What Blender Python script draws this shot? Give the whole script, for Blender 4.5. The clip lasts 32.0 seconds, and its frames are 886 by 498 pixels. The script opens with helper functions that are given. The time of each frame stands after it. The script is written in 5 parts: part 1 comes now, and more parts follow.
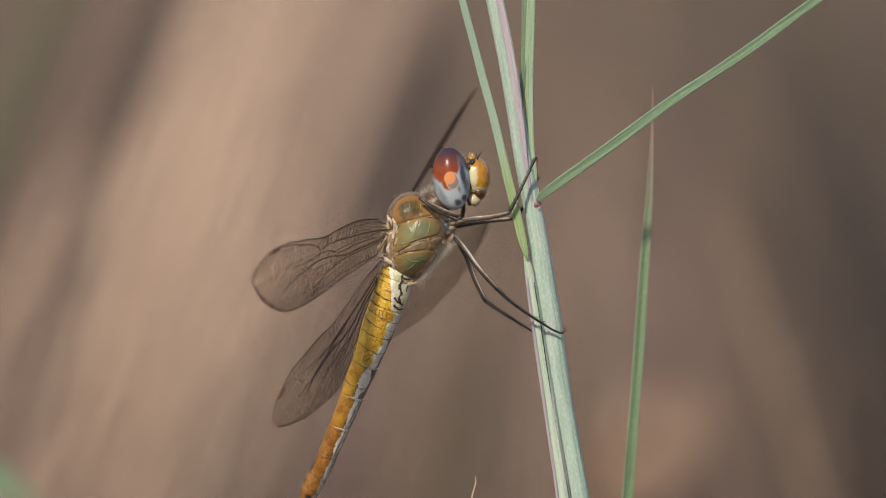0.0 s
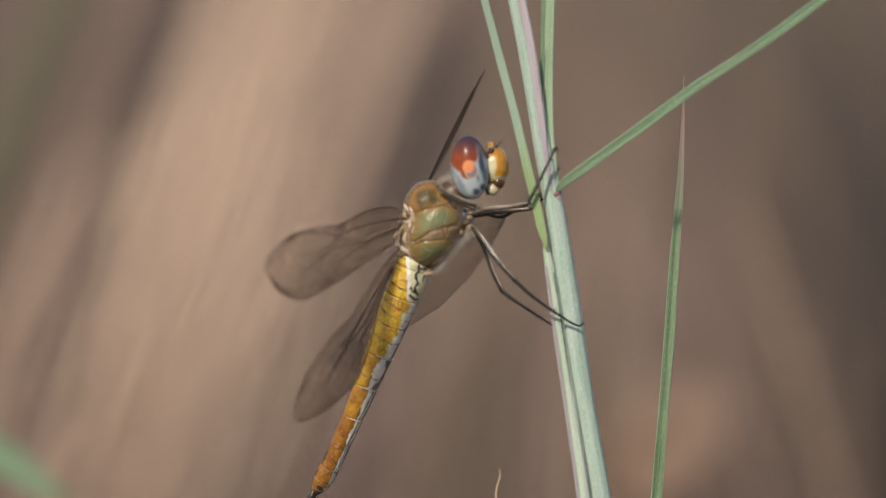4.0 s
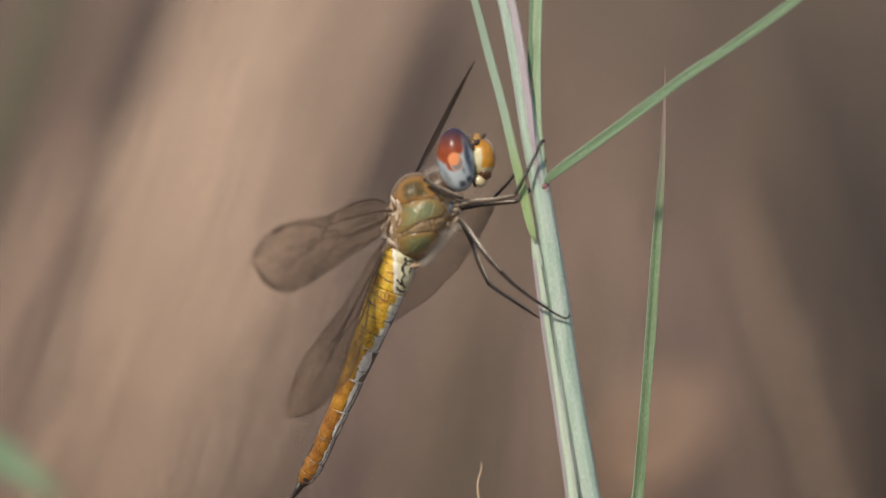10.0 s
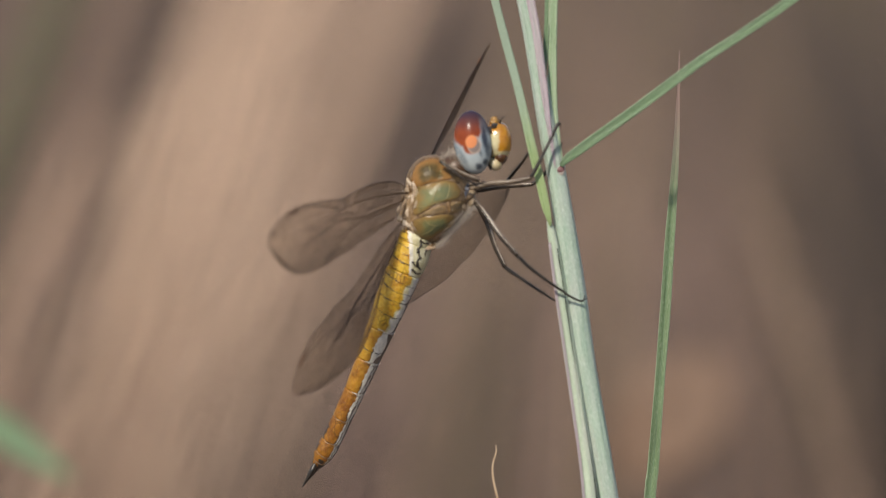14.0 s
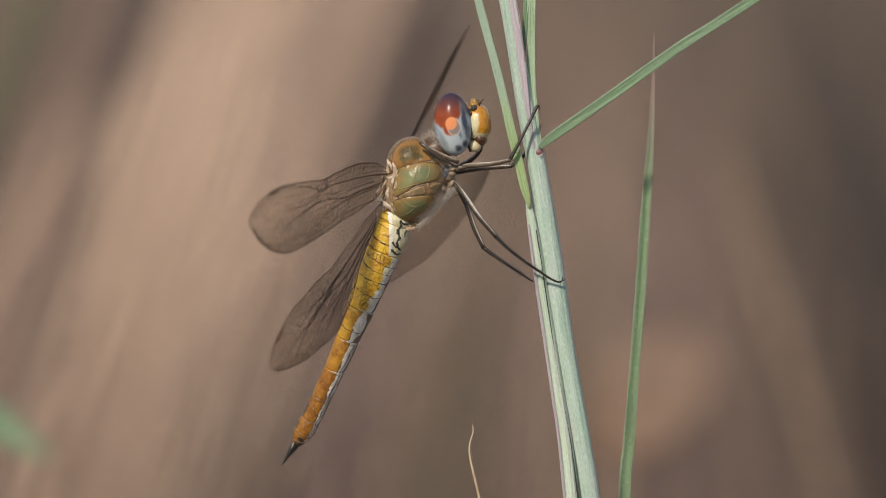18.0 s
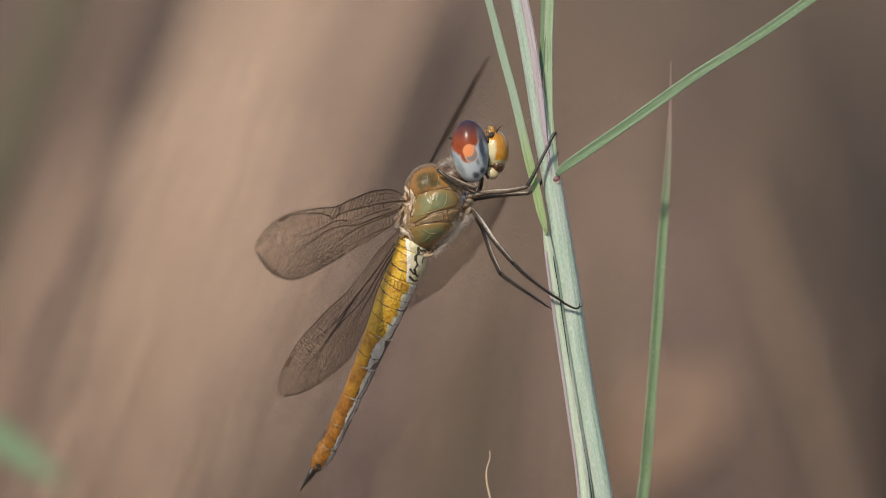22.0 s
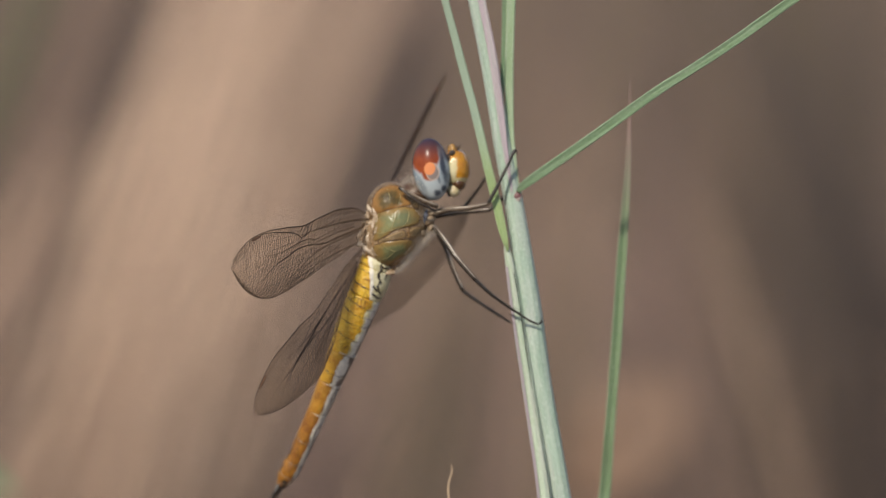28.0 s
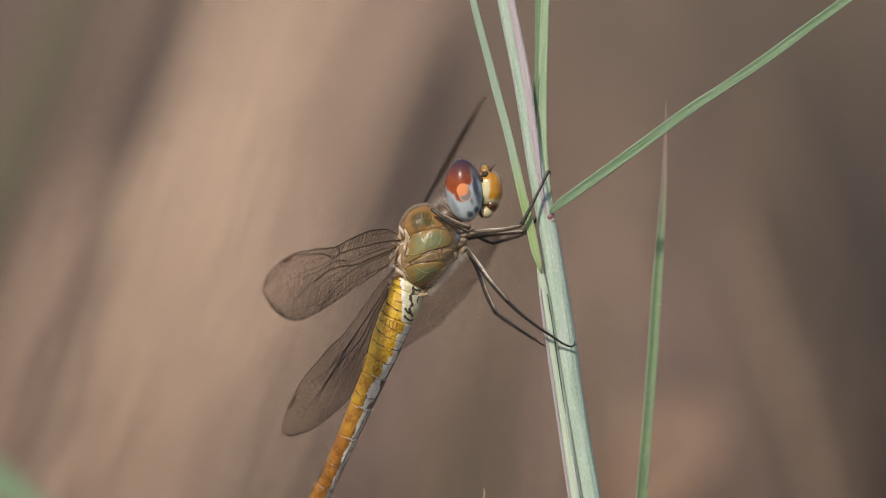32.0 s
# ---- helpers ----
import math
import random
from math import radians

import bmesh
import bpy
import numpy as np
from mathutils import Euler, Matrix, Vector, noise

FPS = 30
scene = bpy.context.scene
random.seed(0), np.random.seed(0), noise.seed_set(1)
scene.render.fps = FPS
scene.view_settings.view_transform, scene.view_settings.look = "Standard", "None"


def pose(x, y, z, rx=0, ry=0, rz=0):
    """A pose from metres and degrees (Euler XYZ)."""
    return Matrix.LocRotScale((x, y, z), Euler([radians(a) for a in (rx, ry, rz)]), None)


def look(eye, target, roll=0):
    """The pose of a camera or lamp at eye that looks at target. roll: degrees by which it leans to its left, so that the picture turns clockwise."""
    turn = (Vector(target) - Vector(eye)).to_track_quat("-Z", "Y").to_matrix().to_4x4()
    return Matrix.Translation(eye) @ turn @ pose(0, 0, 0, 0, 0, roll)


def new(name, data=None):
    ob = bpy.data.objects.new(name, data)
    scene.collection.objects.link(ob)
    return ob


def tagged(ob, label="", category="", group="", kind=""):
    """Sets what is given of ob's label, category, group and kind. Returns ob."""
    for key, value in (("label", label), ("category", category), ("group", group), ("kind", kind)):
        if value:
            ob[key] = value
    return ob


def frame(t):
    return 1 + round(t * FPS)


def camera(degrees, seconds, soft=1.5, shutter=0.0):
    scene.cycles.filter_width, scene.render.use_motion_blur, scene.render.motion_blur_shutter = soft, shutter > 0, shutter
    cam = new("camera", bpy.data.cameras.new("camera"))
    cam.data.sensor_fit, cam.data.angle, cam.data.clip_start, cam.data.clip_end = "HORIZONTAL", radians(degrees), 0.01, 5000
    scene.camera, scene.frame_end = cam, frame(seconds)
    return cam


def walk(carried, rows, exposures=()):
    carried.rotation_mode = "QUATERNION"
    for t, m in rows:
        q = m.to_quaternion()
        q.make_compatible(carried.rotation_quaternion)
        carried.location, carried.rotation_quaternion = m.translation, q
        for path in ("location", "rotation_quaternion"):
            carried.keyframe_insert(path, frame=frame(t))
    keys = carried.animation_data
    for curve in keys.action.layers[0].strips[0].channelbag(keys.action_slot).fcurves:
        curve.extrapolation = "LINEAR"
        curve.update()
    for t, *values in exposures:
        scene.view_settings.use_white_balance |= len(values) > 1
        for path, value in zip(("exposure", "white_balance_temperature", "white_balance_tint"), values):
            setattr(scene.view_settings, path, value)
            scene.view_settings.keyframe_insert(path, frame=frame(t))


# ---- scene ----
# ---- lens, plan and path ----
# The plan is drawn on the picture plane of the opening view: x and y count along the picture, S metres each at the
# distance of the grass node, and d is the depth behind that plane in millimetres.
FAR = 1.1                                    # metres from the lens to the node
K = math.tan(radians(3.0)) / 784
PITCH = radians(12.0)
FWD = Vector((0, math.cos(PITCH), -math.sin(PITCH)))
UP = Vector((0, math.sin(PITCH), math.cos(PITCH)))
RIGHT = Vector((1, 0, 0))
S = FAR * K
NODE = Vector((0, 0, 0.5))
EYE = NODE - FAR * (FWD + RIGHT * (949.4 - 784) * K + UP * (441 - 361.4) * K)


def P(x, y, d=0.0):
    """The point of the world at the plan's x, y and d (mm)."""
    x, y, d = float(x), float(y), float(d)
    return EYE + (FAR + d / 1000) * (FWD + RIGHT * (x - 784) * K + UP * (441 - y) * K)


def aim(dx, dy, focus):
    """The hand-held lens, panned by dx, dy of the plan; focus: mm that its sharp plane lies behind the node."""
    return look(EYE + FWD * focus / 1000, P(784 - dx, 441 - dy, 0))


cam = camera(6.0, 32.0, soft=0.95)
cam.data.dof.use_dof = True
cam.data.dof.focus_distance = FAR
cam.data.dof.aperture_fstop = 13.5
cam.data.dof.aperture_blades = 0

walk(cam, [
    (0, aim(0, 0, -5)), (0.5, aim(-9, 15, -4)), (1, aim(-9, 15, -3)), (1.5, aim(-3, 8, -1)), (2, aim(-18, -37, -2)),
    (2.3, aim(0, -28, 2)), (2.6, aim(14, -24, 6)), (3, aim(34, -20, 10)), (3.5, aim(38, -9, 11)), (4.5, aim(20, -35, 12)), (5.5, aim(0, -74, 12)),
    (6, aim(-5, -103, 12)), (6.5, aim(-2, -112, 12)), (7, aim(-14, -98, 12)), (7.5, aim(-12, -89, 12)),
    (8, aim(-2, -93, 12)), (8.5, aim(-12, -83, 13)), (9, aim(-5, -49, 13)), (9.5, aim(15, -34, 12)),
    (10, aim(11, -31, 12)), (10.5, aim(-3, -24, 12)), (11, aim(-5, -26, 12)), (11.5, aim(6, -40, 13)),
    (12, aim(8, -49, 15)), (12.5, aim(5, -70, 15)), (13, aim(26, -32, 15)), (13.5, aim(32, -61, 13)),
    (14.5, aim(50, -58, 7)), (15.5, aim(66, -51, 0)), (16, aim(57, -67, -1)), (16.5, aim(54, -152, -1)),
    (17, aim(23, -116, -1)), (17.5, aim(-6, -96, 0)), (18, aim(3, -93, 0)), (18.5, aim(11, -80, 2)),
    (19, aim(14, -70, 4)), (19.5, aim(20, -80, 7)), (20, aim(28, -104, 8)), (20.5, aim(21, -104, 7)),
    (21, aim(9, -63, -2)), (21.5, aim(26, -32, -3)), (22, aim(34, -46, -4)), (22.5, aim(32, -54, -5)),
    (23, aim(54, -49, -6)), (23.5, aim(54, 0, -6)), (24, aim(43, 6, -7)), (24.5, aim(34, 5, -7)),
    (25, aim(35, -5, -8)), (25.5, aim(23, -8, -8)), (26.5, aim(0, -22, -11)), (27.5, aim(-22, -35, -14)),
    (28, aim(-34, -17, -15)), (28.5, aim(-12, -28, -15)), (29, aim(12, -6, -16)), (29.5, aim(-43, -38, -15)),
    (30, aim(-63, -66, -14)), (30.5, aim(-29, -11, -14)), (31, aim(6, 41, -12)), (31.5, aim(6, 31, -8)), (32, aim(24, 21, -6))])

# ---- light ----
SUN_AZ, SUN_EL = radians(-152.0), radians(48.0)     # the azimuth from +y towards +x: behind the lens, to its left
world = bpy.data.worlds.new("world")
scene.world = world
world.use_nodes = True
sky = world.node_tree.nodes.new("ShaderNodeTexSky")
sky.sky_type, sky.sun_disc, sky.sun_elevation, sky.sun_rotation = "NISHITA", False, SUN_EL, SUN_AZ
world.node_tree.links.new(sky.outputs[0], world.node_tree.nodes["Background"].inputs[0])
world.node_tree.nodes["Background"].inputs[1].default_value = 0.10
sun = new("sun", bpy.data.lights.new("sun", "SUN"))
sun.data.energy, sun.data.angle, sun.data.color = 3.95, radians(5.0), (1.0, 0.90, 0.76)
sun_from = Vector((math.sin(SUN_AZ) * math.cos(SUN_EL), math.cos(SUN_AZ) * math.cos(SUN_EL), math.sin(SUN_EL)))
sun.matrix_world = look(sun_from * 20, (0, 0, 0))
scene.view_settings.exposure = 0.0

# ---- materials ----
MATS = {}


def shader(name):
    m = bpy.data.materials.new(name)
    m.use_nodes = True
    nt = m.node_tree
    return m, nt, nt.nodes["Principled BSDF"]


def mixed(nt, fac, a, b):
    n = nt.nodes.new("ShaderNodeMix")
    n.data_type = "RGBA"
    for socket, value in ((n.inputs[0], fac), (n.inputs[6], a), (n.inputs[7], b)):
        if isinstance(value, bpy.types.NodeSocket):
            nt.links.new(value, socket)
        elif isinstance(value, tuple):
            socket.default_value = (*value, 1)
        else:
            socket.default_value = value
    return n.outputs[2]


def coords(nt, which="Object", scale=(1, 1, 1)):
    c, m = nt.nodes.new("ShaderNodeTexCoord"), nt.nodes.new("ShaderNodeMapping")
    m.inputs["Scale"].default_value = scale
    nt.links.new(c.outputs[which], m.inputs[0])
    return m.outputs[0]


def grain(nt, vector, scale, detail=4, rough=0.55, lo=0.35, hi=0.65):
    n, r = nt.nodes.new("ShaderNodeTexNoise"), nt.nodes.new("ShaderNodeMapRange")
    n.inputs["Scale"].default_value, n.inputs["Detail"].default_value, n.inputs["Roughness"].default_value = scale, detail, rough
    nt.links.new(vector, n.inputs["Vector"])
    nt.links.new(n.outputs[0], r.inputs[0])
    r.inputs[1].default_value, r.inputs[2].default_value = lo, hi
    return r.outputs[0]


def relief(nt, bsdf, height, distance, strength=0.5):
    b = nt.nodes.new("ShaderNodeBump")
    b.inputs["Distance"].default_value, b.inputs["Strength"].default_value = distance, strength
    nt.links.new(height, b.inputs["Height"])
    nt.links.new(b.outputs[0], bsdf.inputs["Normal"])


def arith(nt, op, a, b=0.0, c=0.0):
    n = nt.nodes.new("ShaderNodeMath")
    n.operation = op
    for socket, value in zip(n.inputs, (a, b, c)):
        if isinstance(value, bpy.types.NodeSocket):
            nt.links.new(value, socket)
        else:
            socket.default_value = value
    return n.outputs[0]


def cuticle(name, a, b, c, scale=900, rough=0.35, bump=0.00004, coat=0.0, net=0.0):
    """Insect skin: base a, broad blotches b, fine specks c, with shallow relief."""
    m, nt, bsdf = shader(name)
    v = coords(nt)
    col = mixed(nt, grain(nt, v, scale), a, b)
    fine = grain(nt, v, scale * 5, 3, 0.6, 0.45, 0.75)
    col = mixed(nt, arith(nt, "MULTIPLY", fine, 0.6), col, c)
    if net:
        cells, thin = nt.nodes.new("ShaderNodeTexVoronoi"), nt.nodes.new("ShaderNodeMapRange")
        cells.feature = "DISTANCE_TO_EDGE"
        cells.inputs["Scale"].default_value = 1500
        nt.links.new(coords(nt, "Object", (1.0, 1.0, 0.55)), cells.inputs["Vector"])
        nt.links.new(cells.outputs["Distance"], thin.inputs[0])
        for i, value in zip((1, 2, 3, 4), (0.02, 0.09, net, 0.0)):
            thin.inputs[i].default_value = value
        col = mixed(nt, arith(nt, "MULTIPLY", thin.outputs[0], grain(nt, v, 350, 2, 0.5, 0.4, 0.65)), col, (0.10, 0.045, 0.012))
    nt.links.new(col, bsdf.inputs["Base Color"])
    bsdf.inputs["Roughness"].default_value = rough
    bsdf.inputs["Coat Weight"].default_value = coat
    bsdf.inputs["Coat Roughness"].default_value = 0.15
    relief(nt, bsdf, grain(nt, v, scale * 3), bump)
    MATS[name] = m
    return m


def blade_material(name, a, b, stripe, edge, stripes=9, streak=0.6, rough=0.5, tips=()):
    """Grass: UV x runs across the blade and y along it in millimetres; long veins, pale bloom and blotches."""
    m, nt, bsdf = shader(name)
    uv = nt.nodes.new("ShaderNodeTexCoord").outputs["UV"]
    long = nt.nodes.new("ShaderNodeMapping")
    nt.links.new(uv, long.inputs[0])
    long.inputs["Scale"].default_value = (stripes, 0.10, 1)
    veins = grain(nt, long.outputs[0], 1.0, 3, 0.6, 0.35, 0.65)
    fine = nt.nodes.new("ShaderNodeMapping")
    nt.links.new(uv, fine.inputs[0])
    fine.inputs["Scale"].default_value = (stripes * 3.2, 1.6, 1)
    hair = grain(nt, fine.outputs[0], 1.0, 5, 0.7, 0.47, 0.68)
    blotch = nt.nodes.new("ShaderNodeMapping")
    nt.links.new(uv, blotch.inputs[0])
    blotch.inputs["Scale"].default_value = (1.2, 0.07, 1)
    big = grain(nt, blotch.outputs[0], 1.6, 3, 0.6, 0.42, 0.66)
    col = mixed(nt, veins, a, b)
    col = mixed(nt, arith(nt, "MULTIPLY", big, streak), col, stripe)
    col = mixed(nt, arith(nt, "MULTIPLY", hair, 0.6), col, edge)
    xyz = nt.nodes.new("ShaderNodeSeparateXYZ")
    nt.links.new(uv, xyz.inputs[0])
    rim = arith(nt, "ABSOLUTE", arith(nt, "SUBTRACT", xyz.outputs[0], 0.5))
    rim = arith(nt, "SMOOTH_MIN", arith(nt, "MAXIMUM", arith(nt, "MULTIPLY", arith(nt, "SUBTRACT", rim, 0.40), 9.0), 0.0), 1.0, 0.1)
    col = mixed(nt, arith(nt, "MULTIPLY", rim, 0.7), col, edge)
    for tint, start, end in tips:
        r = nt.nodes.new("ShaderNodeMapRange")
        r.interpolation_type = "SMOOTHSTEP"
        nt.links.new(arith(nt, "ADD", xyz.outputs[1], arith(nt, "MULTIPLY", veins, 2.5)), r.inputs[0])
        for i, value in zip((1, 2, 3, 4), (start, end, 1.0, 0.0)):
            r.inputs[i].default_value = value
        col = mixed(nt, r.outputs[0], col, mixed(nt, hair, tint, tuple(min(1, 1.35 * c) for c in tint)))
    nt.links.new(col, bsdf.inputs["Base Color"])
    bsdf.inputs["Roughness"].default_value = rough
    relief(nt, bsdf, arith(nt, "ADD", veins, arith(nt, "MULTIPLY", hair, 0.5)), 0.00012, 0.7)
    MATS[name] = m
    return m


cuticle("thorax_brown", (0.34, 0.225, 0.12), (0.19, 0.115, 0.05), (0.54, 0.44, 0.32), 700, 0.34, 0.0001)
cuticle("thorax_dome", (0.21, 0.118, 0.045), (0.095, 0.055, 0.024), (0.44, 0.31, 0.17), 480, 0.34, 0.00014)
cuticle("olive_rim", (0.30, 0.25, 0.10), (0.20, 0.16, 0.06), (0.38, 0.33, 0.16), 900, 0.4)
cuticle("suture", (0.10, 0.05, 0.024), (0.06, 0.034, 0.02), (0.17, 0.10, 0.05), 600, 0.4)
cuticle("sclerite", (0.56, 0.46, 0.35), (0.34, 0.22, 0.12), (0.70, 0.63, 0.52), 800, 0.42, 0.00012)
cuticle("coxa", (0.32, 0.24, 0.155), (0.17, 0.115, 0.065), (0.52, 0.44, 0.34), 700, 0.42)
cuticle("blue_grey", (0.19, 0.20, 0.24), (0.10, 0.11, 0.14), (0.36, 0.36, 0.40), 500, 0.5)
cuticle("amber", (0.62, 0.385, 0.03), (0.44, 0.21, 0.014), (0.66, 0.50, 0.10), 640, 0.36, 0.0001, net=0.75)
cuticle("amber_dark", (0.345, 0.142, 0.015), (0.18, 0.062, 0.009), (0.43, 0.22, 0.035), 560, 0.36, 0.0001, net=0.75)
cuticle("amber_gold", (0.56, 0.31, 0.026), (0.37, 0.165, 0.012), (0.57, 0.38, 0.07), 600, 0.36, 0.0001, net=0.75)
cuticle("amber_rust", (0.425, 0.20, 0.02), (0.24, 0.09, 0.010), (0.50, 0.29, 0.05), 580, 0.36, 0.0001, net=0.75)
cuticle("cream_side", (0.66, 0.62, 0.42), (0.50, 0.45, 0.24), (0.74, 0.71, 0.56), 800, 0.42, 0.0001)
cuticle("pleura", (0.80, 0.75, 0.64), (0.50, 0.48, 0.43), (0.84, 0.80, 0.70), 1000, 0.42, 0.00012)
cuticle("belly", (0.17, 0.13, 0.10), (0.08, 0.062, 0.05), (0.40, 0.35, 0.29), 900, 0.4, 0.0001)
cuticle("black_mark", (0.045, 0.034, 0.026), (0.026, 0.021, 0.018), (0.09, 0.07, 0.055), 600, 0.35)
cuticle("black_leg", (0.03, 0.025, 0.02), (0.018, 0.015, 0.013), (0.09, 0.07, 0.05), 700, 0.3)
cuticle("brown_leg", (0.036, 0.027, 0.02), (0.02, 0.016, 0.013), (0.13, 0.095, 0.065), 800, 0.26)
cuticle("pale_leg", (0.13, 0.09, 0.058), (0.045, 0.032, 0.022), (0.42, 0.34, 0.25), 700, 0.3)
# tan of the legs' upper edge, brightened to include their highlight
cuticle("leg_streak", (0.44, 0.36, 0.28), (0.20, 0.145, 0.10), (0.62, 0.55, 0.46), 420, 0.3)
cuticle("face_cream", (0.60, 0.54, 0.36), (0.50, 0.40, 0.20), (0.66, 0.60, 0.46), 700, 0.3, coat=0.4)
cuticle("face_amber", (0.40, 0.20, 0.03), (0.12, 0.055, 0.02), (0.58, 0.38, 0.12), 1300, 0.25, 0.0001, coat=0.4)
cuticle("face_brown", (0.10, 0.04, 0.014), (0.045, 0.022, 0.011), (0.34, 0.15, 0.05), 420, 0.22, coat=0.5)
cuticle("hair", (0.72, 0.64, 0.54), (0.58, 0.50, 0.40), (0.78, 0.70, 0.60), 400, 0.5)
cuticle("vein", (0.082, 0.048, 0.025), (0.050, 0.029, 0.016), (0.105, 0.064, 0.036), 300, 0.4)
cuticle("stigma", (0.16, 0.08, 0.04), (0.10, 0.05, 0.025), (0.2, 0.11, 0.05), 300, 0.4)
cuticle("auricle", (0.20, 0.085, 0.085), (0.13, 0.05, 0.055), (0.36, 0.24, 0.23), 700, 0.5)
cuticle("collar", (0.46, 0.40, 0.36), (0.40, 0.36, 0.30), (0.55, 0.48, 0.44), 500, 0.5)
cuticle("straw_thread", (0.52, 0.38, 0.25), (0.40, 0.27, 0.16), (0.6, 0.48, 0.34), 300, 0.55)
blade_material("stem_pale", (0.405, 0.525, 0.415), (0.29, 0.41, 0.31), (0.52, 0.52, 0.49), (0.70, 0.78, 0.70), 8, 0.5)
blade_material("stem_bright", (0.32, 0.44, 0.25), (0.235, 0.355, 0.19), (0.40, 0.47, 0.35), (0.58, 0.66, 0.50), 6, 0.6)
blade_material("side_leaf_green", (0.31, 0.43, 0.165), (0.23, 0.35, 0.12), (0.38, 0.46, 0.24), (0.52, 0.60, 0.38), 6, 0.5,
               tips=(((0.30, 0.385, 0.285), 24.0, 36.0),))
blade_material("stem_white", (0.49, 0.585, 0.43), (0.38, 0.49, 0.34), (0.56, 0.56, 0.50), (0.74, 0.78, 0.70), 6, 0.6)
blade_material("stem_pink", (0.51, 0.42, 0.455), (0.40, 0.41, 0.39), (0.47, 0.33, 0.41), (0.66, 0.60, 0.60), 5, 0.8)
blade_material("leaf_green", (0.16, 0.26, 0.135), (0.115, 0.20, 0.095), (0.24, 0.32, 0.21), (0.34, 0.41, 0.30), 4, 0.5)
blade_material("blade_green", (0.15, 0.235, 0.11), (0.105, 0.18, 0.075), (0.19, 0.26, 0.14), (0.40, 0.44, 0.34), 5, 0.5,
               tips=(((0.225, 0.215, 0.155), 12.0, 24.0), ((0.29, 0.20, 0.175), 7.0, 15.0)))
# nearly black green: the shade inside the sheath's slit, as a colour
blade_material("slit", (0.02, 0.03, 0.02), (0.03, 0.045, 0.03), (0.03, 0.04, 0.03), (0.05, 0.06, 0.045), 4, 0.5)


def membrane():
    m, nt, bsdf = shader("wing_membrane")
    v = coords(nt)
    nt.links.new(mixed(nt, grain(nt, v, 300), (0.34, 0.24, 0.15), (0.24, 0.17, 0.11)), bsdf.inputs["Base Color"])
    bsdf.inputs["Roughness"].default_value = 0.25
    clear, mix = nt.nodes.new("ShaderNodeBsdfTransparent"), nt.nodes.new("ShaderNodeMixShader")
    clear.inputs[0].default_value = (0.95, 0.92, 0.88, 1)
    mix.inputs[0].default_value = 0.12
    nt.links.new(clear.outputs[0], mix.inputs[1])
    nt.links.new(bsdf.outputs[0], mix.inputs[2])
    nt.links.new(mix.outputs[0], nt.nodes["Material Output"].inputs[0])
    MATS["wing_membrane"] = m


membrane()


